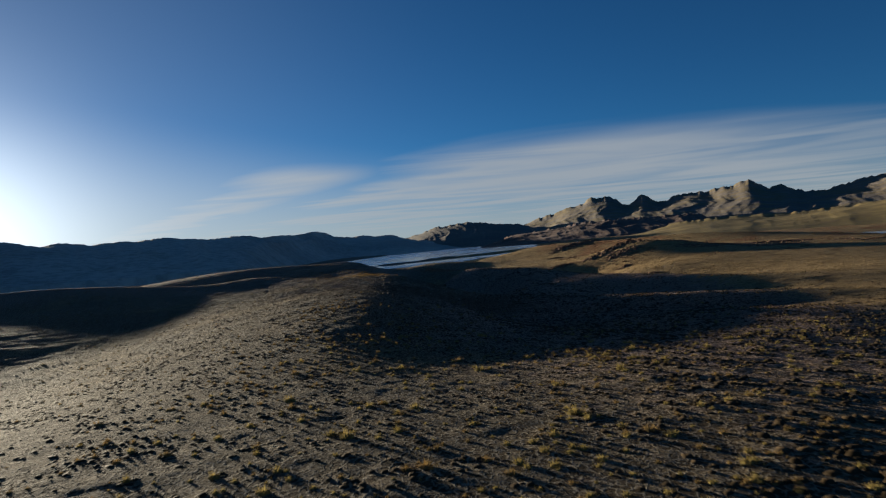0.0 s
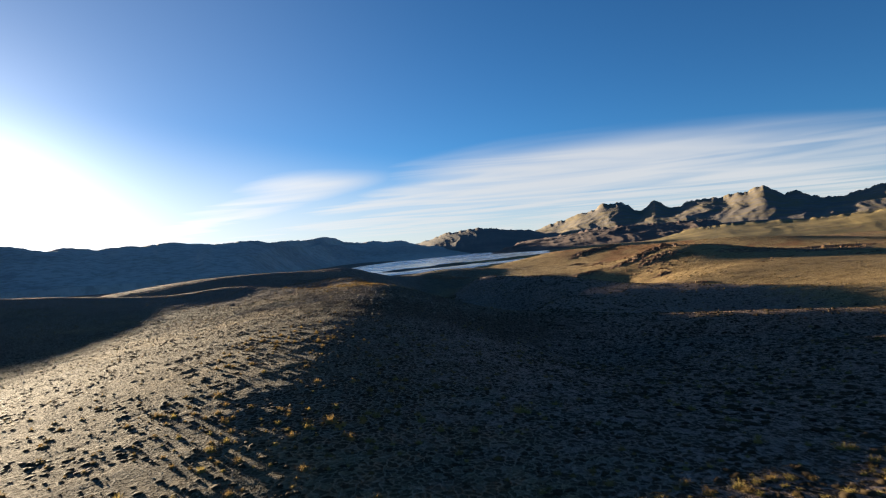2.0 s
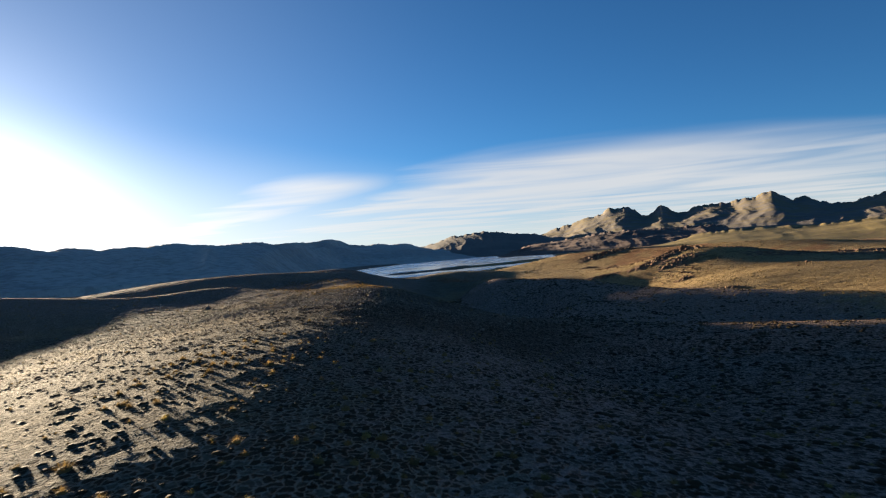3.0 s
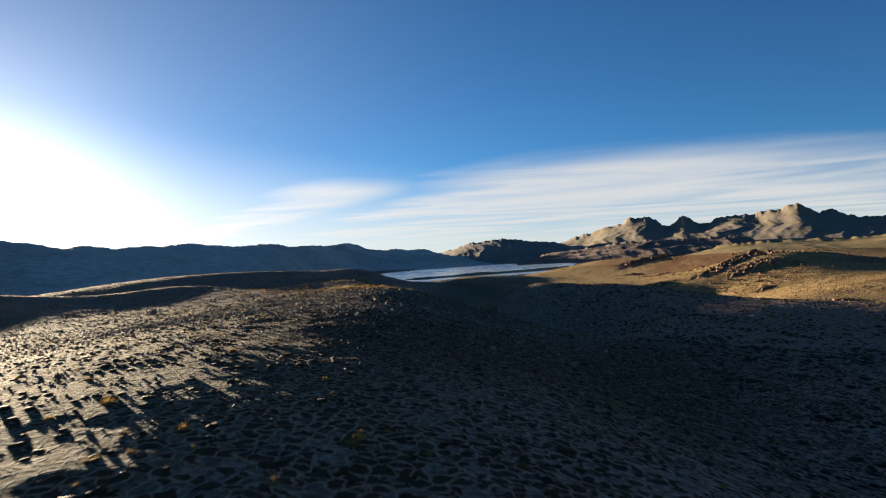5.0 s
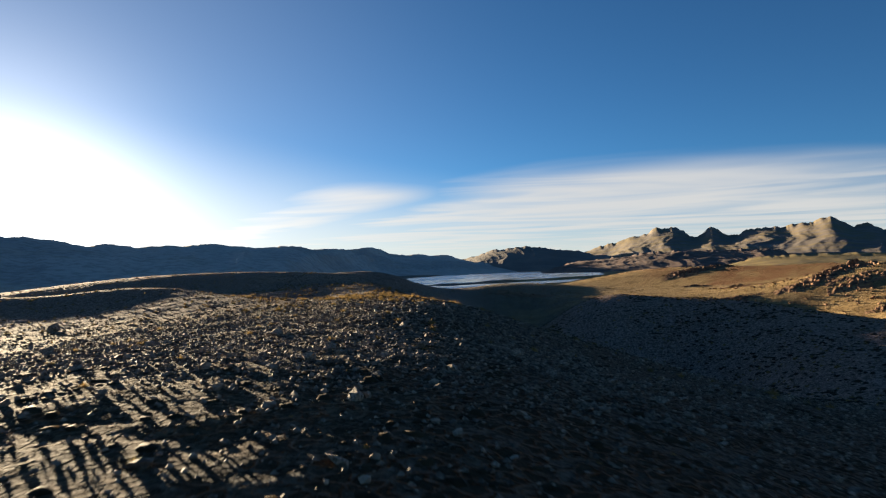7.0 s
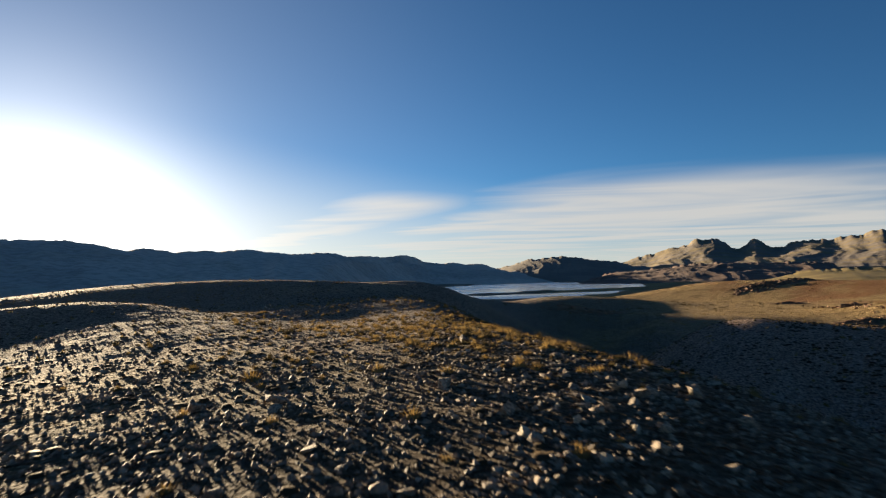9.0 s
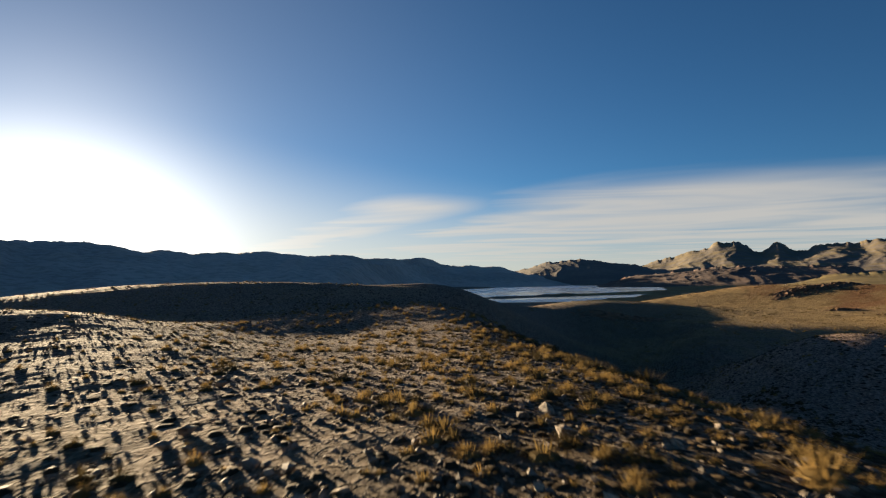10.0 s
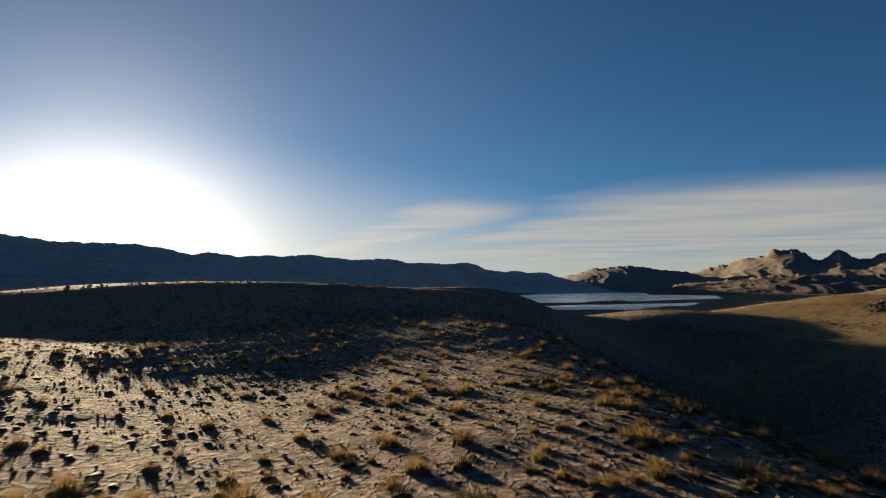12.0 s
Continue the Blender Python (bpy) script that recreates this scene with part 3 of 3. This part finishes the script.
def tuft_density(x, y):
    d = 0.22 + 0.4 * fbm(x / 7, y / 7, 3) + 0.42 * smooth(y, 100, 112) + 0.8 * np.exp(-0.5 * (((x + 12) / 7) ** 2 + ((y - 119) / 9) ** 2)) + 0.35 * np.exp(-0.5 * (((x + 8) / 7) ** 2 + ((y - 56) / 9) ** 2)) + 0.6 * np.exp(-0.5 * (((x + 7) / 4) ** 2 + ((y - 111) / 8) ** 2))
    d = d * (1 - 0.75 * np.exp(-0.5 * (((x + 27) / 8) ** 2 + ((y - 124) / 13) ** 2)))
    return np.clip(d, 0.06, 1) * (1 - 0.9 * np.exp(-0.5 * (((x + 6) / 15) ** 2 + ((y - 87) / 17) ** 2)))


FINE_TUFTS = [tuft_arrays(240, 0.165, 0.38, 0.0036, 150 + i) for i in range(7)]
NEAR_TUFTS = [tuft_arrays(72, 0.155, 0.36, 0.006, 100 + i) for i in range(6)]
MID_TUFTS = [tuft_arrays(6, 0.14, 0.34, 0.022, 200 + i, 5) for i in range(5)]
FAR_TUFTS = [tuft_arrays(0, 0.2, 0.7, 0.06, 300 + i, 5) for i in range(5)]


def grass_stuff(name, arrays, x, y, label, scale=1.0, mat=M_TUFT):
    z = ground_height(x, y)
    size = scale * (0.4 + 0.85 * rng.rand(len(x)) ** 2.2) * (1 + 0.6 * (rng.rand(len(x)) < 0.06))
    # the grass stays short on the windy flank of the spur
    size = size * (1 - 0.55 * np.exp(-0.5 * (((x + 12) / 9) ** 2 + ((y - 76) / 10) ** 2)))
    v, f = scatter(arrays, x, y, z, size, rng.uniform(0, 6.28, len(x)), rng.randint(0, len(arrays), len(x)))
    ob = new(name, mesh_from(name, v, f, mat, False))
    return tagged(ob, label, "grass", kind="stuff")


x, y = sow(15000, -32, 14, 4, 150, lambda x, y: tuft_density(x, y) * (from_line(x, y) < 13))
order = np.argsort(from_line(x, y) + 0.25 * np.abs(y - 128))
single, rest = order[:300], order[300:]
crown_x, crown_y = sow(2600, -17, -2, 104, 128, lambda x, y: np.clip(0.2 + 0.9 * np.exp(-0.5 * (((x + 9.5) / 3.2) ** 2 + ((y - 114) / 8) ** 2)) + 0.4 * fbm(x / 2, y / 2, 2), 0, 1) * 0.7)
grass_stuff("crest_grass", NEAR_TUFTS, crown_x, crown_y, "dense golden bunch grass along the crest", 0.75)
grass_stuff("tussock_grass", NEAR_TUFTS, x[rest], y[rest], "dry golden tussock grass on stony ground")
tuft_meshes = []
for v, f in FINE_TUFTS:
    # the first fifteen points and twenty-one faces are the matted base, the rest are blades
    tuft_meshes.append((mesh_from("matted_base", v[:15], f[:21], M_BASE, False), mesh_from("grass_fan", v[15:], f[21:] - 15, M_TUFT, False)))


def tussock(name, place, turn, size, label, category, group):
    """A tussock that stands on the ground: a matted base and a fan of blades."""
    ob = new(name)
    ob.matrix_world = Matrix.LocRotScale(place, Euler((0, 0, turn)), size)
    base, blades = tuft_meshes[rng.randint(7)]
    for part_name, me in (("matted_base", base), ("grass_fan", blades)):
        new(part_name, me).parent = ob
    return tagged(ob, label, category, group)


for i in single:
    s = 0.4 + 0.85 * rng.rand() ** 1.8
    tussock("grass_tussock", (x[i], y[i], float(ground_height(x[i], y[i]))), rng.uniform(0, 6.28), (s, s, s * rng.uniform(0.8, 1.15)),
            "dry golden tussock of bunch grass on soil", "grass tussock", "tussocks on the plateau")
BUSHES = [(-22.1, 122.1, 1.5), (-22.1, 122.7, 1.55), (-21.3, 122.3, 1.2), (-21.2, 122.7, 1.05), (-20.1, 122.9, 1.45), (-20.5, 122.6, 0.85), (-18.7, 124.4, 1.0),
          (-17.2, 125.2, 0.75), (-15.9, 124.2, 1.05), (-16.4, 123.8, 0.85), (-14.8, 124.5, 0.8), (-14.2, 124.5, 0.8), (-19.9, 124.9, 0.95), (-18.3, 130.5, 1.1),
          (-19.2, 122.6, 0.75), (-20.4, 128.7, 1.25), (-14.5, 110.8, 0.7), (-11.7, 112.1, 0.85), (-15.9, 112.1, 0.7), (-16.1, 110.6, 0.7), (-12.0, 114.4, 0.7),
          (-12.2, 110.7, 0.7), (-14.8, 110.1, 0.7), (-17.3, 111.9, 0.7), (-13.7, 111.4, 0.7), (-15.1, 108.6, 0.7), (-13.7, 107.1, 0.7), (-12.6, 106.8, 0.7),
          (-13.2, 108.4, 0.7), (-11.2, 105.1, 0.7), (-12.1, 104.4, 0.7), (-9.8, 103.2, 0.8), (-8.9, 104.3, 0.7), (-12.2, 96.5, 0.7)]
for a, b, size in BUSHES:
    tussock("grass_bush", (a, b, float(ground_height(a, b))), rng.uniform(0, 6.28), (size, size, size),
            "large dry clump of bunch grass on pale soil", "grass clump", "clumps on the plateau")
# pale clumps that stand out on the shoulder of the spur
SHOULDER = [(-13.0, 60.0), (-11.1, 60.1), (-11.5, 59.8), (-10.7, 57.8), (-10.1, 57.7), (-10.5, 61.2), (-10.4, 62.6), (-8.9, 60.4), (-10.3, 56.4), (-12.0, 56.4),
            (-13.5, 56.7), (-13.6, 58.5), (-9.2, 58.0), (-9.5, 57.2), (-12.9, 54.4), (-10.4, 52.2), (-11.3, 52.1), (-11.9, 52.6), (-9.8, 71.3), (-9.6, 64.8), (-12.9, 58.7)]
for a, b in SHOULDER:
    size = rng.uniform(0.75, 1.15)
    tussock("grass_tussock", (a, b, float(ground_height(a, b))), rng.uniform(0, 6.28), (size, size, size),
            "pale yellow tussock of bunch grass on dark soil", "grass tussock", "tussocks on the shoulder of the spur")
x, y = sow(46000, -75, 75, 0, 210, lambda x, y: tuft_density(x, y) * (from_line(x, y) >= 13))
grass_stuff("hillside_grass", MID_TUFTS, x, y, "dry bunch grass scattered over the hillsides")
x, y = sow(25000, -190, 190, 150, 420, lambda x, y: tuft_density(x, y) * ((np.abs(x) > 75) | (y > 210)))
grass_stuff("distant_grass", FAR_TUFTS, x, y, "sparse dry grass on the far slopes", 1.2)

# dark low shrubs that crowd in patches on the plateau
x, y = sow(5200, -34, 0, 105, 141, lambda x, y: smooth(fbm(x / 3.2 + 9, y / 3.2, 3), 0.02, 0.5) * (0.1 + 0.9 * smooth(x, -21, -11)) * (from_line(x, y) > 0.4))
grass_stuff("low_shrubs", NEAR_TUFTS, x, y, "dark low shrubs crowded in patches on soil", 1.25, M_SHRUB)

# larger olive tussocks on the near slope, and rubble over the lava field on the plain
x, y = sow(6200, -16, 48, 7, 80, lambda x, y: np.clip(0.5 + 0.6 * fbm(x / 4, y / 4, 2), 0, 1) * smooth(x, -16, 0) * (1 - 0.9 * smooth(y, 38, 58)))
grass_stuff("slope_tussocks", NEAR_TUFTS, x, y, "olive-yellow tussocks on the near grassy slope", 1.15, M_OLIVE)

# small cushions and clods between the tussocks
def mound_arrays(seed, flat=0.34):
    """One low cushion: an uneven ring that closes over a small crown."""
    r = np.random.RandomState(seed)
    v = []
    for number, wide, lift in ((6, 1.0, -0.08), (4, 0.62, flat)):
        for q in range(number):
            a = 2 * np.pi * (q + 0.6 * r.rand()) / number
            w = wide * r.uniform(0.65, 1.2)
            v.append((w * math.cos(a), 0.75 * w * math.sin(a), lift * r.uniform(0.75, 1.25)))
    f = [(0, 1, 6), (1, 7, 6), (1, 2, 7), (2, 3, 7), (3, 8, 7), (3, 4, 8), (4, 9, 8), (4, 5, 9), (5, 0, 9), (0, 6, 9), (6, 7, 8), (6, 8, 9)]
    return np.array(v), np.array(f)


MOUNDS = [mound_arrays(700 + i, 0.13 + 0.03 * i) for i in range(7)]
x, y = sow(128000, -40, 62, 2, 175, lambda x, y: (0.52 + 0.65 * fbm(x / 1.6, y / 1.6, 3)) * (1 - 0.92 * smooth(from_line(x - 9, y), 17, 52)) * (1 - 0.45 * stony(x, y)))
sizes = (0.055 + 0.15 * rng.rand(len(x)) ** 1.8) * (1 + 0.6 * smooth(x, 2, 12)) * (1 - 0.3 * smooth(y, 104, 118) * smooth(-x, 8, 16))
v, f = scatter(MOUNDS, x, y, ground_height(x, y), sizes, rng.uniform(0, 6.28, len(x)), rng.randint(0, 7, len(x)))
tagged(new("cushion_plants", mesh_from("cushion_plants", v, f, M_CUSHION)), "small dark cushion plants on pale crusted soil", "cushion plants", kind="stuff")

x, y = sow(15000, -19, 1, 103, 133, lambda x, y: np.clip(0.55 + 0.6 * fbm(x / 1.2, y / 1.2, 3), 0, 1) * smooth(x, -18, -12))
sizes = 0.045 + 0.10 * rng.rand(len(x)) ** 1.8
v, f = scatter(MOUNDS, x, y, ground_height(x, y), sizes, rng.uniform(0, 6.28, len(x)), rng.randint(0, 7, len(x)))
tagged(new("crest_cushions", mesh_from("crest_cushions", v, f, M_CUSHION)), "low dark cushion plants crowded along the crest", "cushion plants", kind="stuff")

STONES = [stone_arrays(400 + i, rng.uniform(0.5, 0.95)) for i in range(8)]


def stone_stuff(name, x, y, sizes, label, mat):
    z = ground_height(x, y) + 0.15 * sizes
    v, f = scatter(STONES, x, y, z, sizes, rng.uniform(0, 6.28, len(x)), rng.randint(0, 8, len(x)))
    return tagged(new(name, mesh_from(name, v, f, mat, False)), label, "stones", kind="stuff")


x, y = sow(75000, -36, 22, 60, 125, lambda x, y: np.clip(1.1 * stony(x, y), 0.02, 1) * (0.35 + 0.65 * smooth(y, 76, 88)) * (0.75 + 0.4 * fbm(x / 2, y / 2, 2)))
sizes = 0.025 + 0.085 * rng.rand(len(x)) ** 2.2 + 0.11 * (rng.rand(len(x)) < 0.09) * rng.rand(len(x))
stone_stuff("loose_stones", x, y, sizes, "small angular grey stones strewn over the soil", M_STONE)
CHIPS = []
for i in range(6):
    r = np.random.RandomState(900 + i)
    v = np.array([(1, 0, 0), (-1, 0, 0), (0, 0.8, 0), (0, -0.8, 0), (0, 0, 0.55), (0, 0, -0.4)]) * r.uniform(0.7, 1.3, (6, 3)) + r.normal(0, 0.12, (6, 3))
    f = np.array([(0, 2, 4), (2, 1, 4), (1, 3, 4), (3, 0, 4), (2, 0, 5), (1, 2, 5), (3, 1, 5), (0, 3, 5)])
    CHIPS.append((v, f))
x, y = sow(52000, -34, 16, 62, 122, lambda x, y: np.clip(1.15 * stony(x, y), 0, 1))
sizes = 0.022 + 0.05 * rng.rand(len(x)) ** 1.7
v, f = scatter(CHIPS, x, y, ground_height(x, y) + 0.2 * sizes, sizes, rng.uniform(0, 6.28, len(x)), rng.randint(0, 6, len(x)))
tagged(new("gravel", mesh_from("gravel", v, f, M_GRAVEL, False)), "coarse dark gravel between the stones", "gravel", kind="stuff")
x, y = sow(46000, -24, -3, 84, 108, lambda x, y: np.clip(0.62 + 0.6 * fbm(x / 1.3, y / 1.3, 2), 0, 1) * (0.25 + 0.75 * stony(x, y)) * (1 - 0.8 * smooth(y, 101, 107)))
sizes = 0.02 + 0.06 * rng.rand(len(x)) ** 2
v, f = scatter(CHIPS, x, y, ground_height(x, y) + 0.15 * sizes, sizes, rng.uniform(0, 6.28, len(x)), rng.randint(0, 6, len(x)))
tagged(new("stone_flakes", mesh_from("stone_flakes", v, f, M_GRAVEL, False)), "sharp broken stone flakes strewn over the top", "stone flakes", kind="stuff")
x, y = sow(52000, -44, 12, 98, 152, lambda x, y: np.clip(0.75 + 0.5 * fbm(x / 1.1, y / 1.1, 2), 0, 1) * (1 - 0.85 * smooth(from_line(x, y), 8, 30)))
sizes = 0.014 + 0.036 * rng.rand(len(x)) ** 1.7
v, f = scatter(CHIPS, x, y, ground_height(x, y) + 0.1 * sizes, sizes, rng.uniform(0, 6.28, len(x)), rng.randint(0, 6, len(x)))
tagged(new("soil_clods", mesh_from("soil_clods", v, f, M_CLOD, False)), "crumbled brown clods of dry soil on the plateau", "clods", kind="stuff")
x, y = sow(9000, -40, 24, 4, 160, lambda x, y: 0.5 + 0.5 * fbm(x / 5, y / 5, 2))
stone_stuff("scattered_pebbles", x, y, 0.025 + 0.06 * rng.rand(len(x)) ** 3, "scattered small pebbles on crusted soil", M_STONE)
x, y = sow(760, -24, 10, 60, 122, lambda x, y: (0.05 + 0.9 * stony(x, y)) * smooth(y, 76, 88))
stone_meshes = [mesh_from("stone", v, f, M_STONE, False) for v, f in STONES]
heap_x, heap_y = rng.normal(-9.9, 0.9, 34), rng.normal(100.6, 1.3, 34)
x, y = np.concatenate([heap_x, x]), np.concatenate([heap_y, y])
for i in range(min(300, len(x))):
    s = 0.08 + 0.16 * rng.rand() ** 1.5 if i < 34 else 0.08 + 0.24 * rng.rand() ** 2.4
    ob = new("stone", stone_meshes[rng.randint(8)])
    ob.matrix_world = Matrix.LocRotScale((x[i], y[i], float(ground_height(x[i], y[i])) + 0.12 * s),
                                         Euler((rng.normal(0, 0.25), rng.normal(0, 0.25), rng.uniform(0, 6.28))), (s, s, s))
    tagged(ob, "angular grey stone lying on stony soil", "stone", "stones on the spur")

x, y = sow(16000, 38, 125, 150, 240, lambda x, y: np.clip(0.15 + 0.9 * fbm(x / 9 + 3, y / 9, 3), 0, 1) * np.exp(-0.5 * (((y - 187 + 0.35 * (x - 60)) / 13) ** 2)))
stone_stuff("lava_rubble", x, y, 0.10 + 0.42 * rng.rand(len(x)) ** 2.2, "broken brown lava rubble on the dry plain", M_RED)

# larger stones and boulders that stand out: x, y, half-width, flatness
M_PALE = stone_material("pale_stone", (0.24, 0.20, 0.15), (0.46, 0.41, 0.33))
BOULDERS = [(-9.8, 101.2, 0.21, 1.0), (-10.3, 100.4, 0.16, 0.7), (-10.5, 99.3, 0.11, 1.0), (-11.2, 98.7, 0.16, 1.0), (-13.9, 98.5, 0.25, 0.5),
            (-11.3, 97.4, 0.11, 0.9), (-10.3, 97.8, 0.16, 0.6), (-10.0, 98.3, 0.1, 0.9), (-9.8, 99.0, 0.12, 0.8), (-12.1, 98.4, 0.1, 0.7),
            (-13.6, 99.3, 0.1, 0.6), (-12.3, 97.4, 0.1, 0.6), (-10.0, 97.1, 0.1, 1.2), (-15.5, 101.3, 0.31, 0.7), (-13.8, 106.0, 0.1, 1.2),
            (-15.3, 105.8, 0.17, 0.4), (-13.2, 106.0, 0.1, 1.0), (-12.6, 105.7, 0.1, 1.3), (-12.7, 106.1, 0.1, 0.8), (-15.9, 106.6, 0.1, 0.6),
            (-9.6, 101.5, 0.18, 1.0), (-16.9, 101.2, 0.29, 0.8), (-30.6, 105.8, 0.6, 0.9), (-20.5, 125.5, 0.12, 0.5), (-20.2, 128.0, 0.11, 0.8)]
for i, (a, b, s, flat) in enumerate(BOULDERS):
    dark = i in (13, 21, 22)
    me = mesh_from("boulder", *stone_arrays(800 + i, 0.8 * flat, 4), M_STONE if dark else M_PALE, False)
    ob = new("boulder", me)
    ob.matrix_world = Matrix.LocRotScale((a, b, float(ground_height(a, b)) + 0.3 * s * flat), Euler((rng.normal(0, 0.2), rng.normal(0, 0.2), rng.uniform(0, 6.28))), (s, s, s))
    tagged(ob, "dark angular boulder half sunk in the soil" if dark else "pale angular block of stone among smaller stones", "boulder", "boulders on the spur")

# reddish outcrops on the far plain: x, y, spread, number
ROCKS = [stone_arrays(500 + i, rng.uniform(0.6, 1.0), 5) for i in range(8)]
rock_meshes = [mesh_from("rock", v, f, M_RED, False) for v, f in ROCKS]
OUTCROPS = [(57, 190, 3.4, 30, 1.5), (53, 188, 2.6, 18, 1.0), (49, 186, 3.2, 20, 0.8), (45.5, 184, 3.0, 16, 0.6), (52, 179, 3.6, 16, 0.5),
            (43, 207, 2.2, 8, 0.7), (41, 228, 2.2, 6, 0.6), (48, 167, 1.6, 7, 0.5), (34.5, 138.5, 2.2, 14, 0.5), (46.4, 142.4, 2.0, 7, 0.4),
            (35, 186, 2.6, 10, 0.4), (65, 193, 4.0, 26, 0.55), (73, 187, 5.0, 28, 0.55), (81, 179, 5.0, 26, 0.5), (90, 171, 6.0, 24, 0.5),
            (71, 173, 4.5, 16, 0.45), (99, 186, 7.0, 26, 0.55), (60, 297, 7.0, 14, 0.9), (72, 300, 6.0, 10, 0.9), (22, 300, 8.0, 12, 0.8), (-2, 208, 5.0, 16, 0.5)]
for i, (cx, cy, spread, number, size) in enumerate(OUTCROPS):
    # a low jagged crag, sunk into the slope at its rim
    u, w = np.meshgrid(np.linspace(-1, 1, 42), np.linspace(-1, 1, 26), indexing="ij")
    a, b = cx + u * spread * 1.9, cy + w * spread * 0.9
    crest = np.clip(1.15 - np.hypot(u, w), 0, 1)
    rise = size * 0.72 * crest * np.clip(0.2 + ridged(a / (1.1 * size + 0.5) + 3 * i, b / (1.1 * size + 0.5), 4, 0.6), 0, 1.6) - 0.22 * size
    me = mesh_from("rock_outcrop", np.stack([a - cx, b - cy, ground_height(a, b) + rise], -1).reshape(-1, 3), grid_faces(42, 26), M_RED, False)
    ob = new("rock_outcrop", me)
    ob.location = (cx, cy, 0)
    tagged(ob, "low jagged outcrop of red-brown rock on dry grass", "rock outcrop", "outcrops on the plain")
for cx, cy, spread, number, size in OUTCROPS:
    for _ in range(number):
        a, b = cx + rng.normal(0, spread * 1.25), cy + rng.normal(0, spread * 0.7)
        s = (0.3 + 0.75 * size) * (0.1 + 0.4 * rng.rand() ** 1.8)
        ob = new("rock", rock_meshes[rng.randint(8)])
        ob.matrix_world = Matrix.LocRotScale((a, b, float(ground_height(a, b)) + 0.2 * s), Euler((rng.normal(0, 0.3), rng.normal(0, 0.3), rng.uniform(0, 6.28))), (s, s, s))
        tagged(ob, "rugged red-brown rock of a low outcrop", "rock", "rocks of the outcrops")
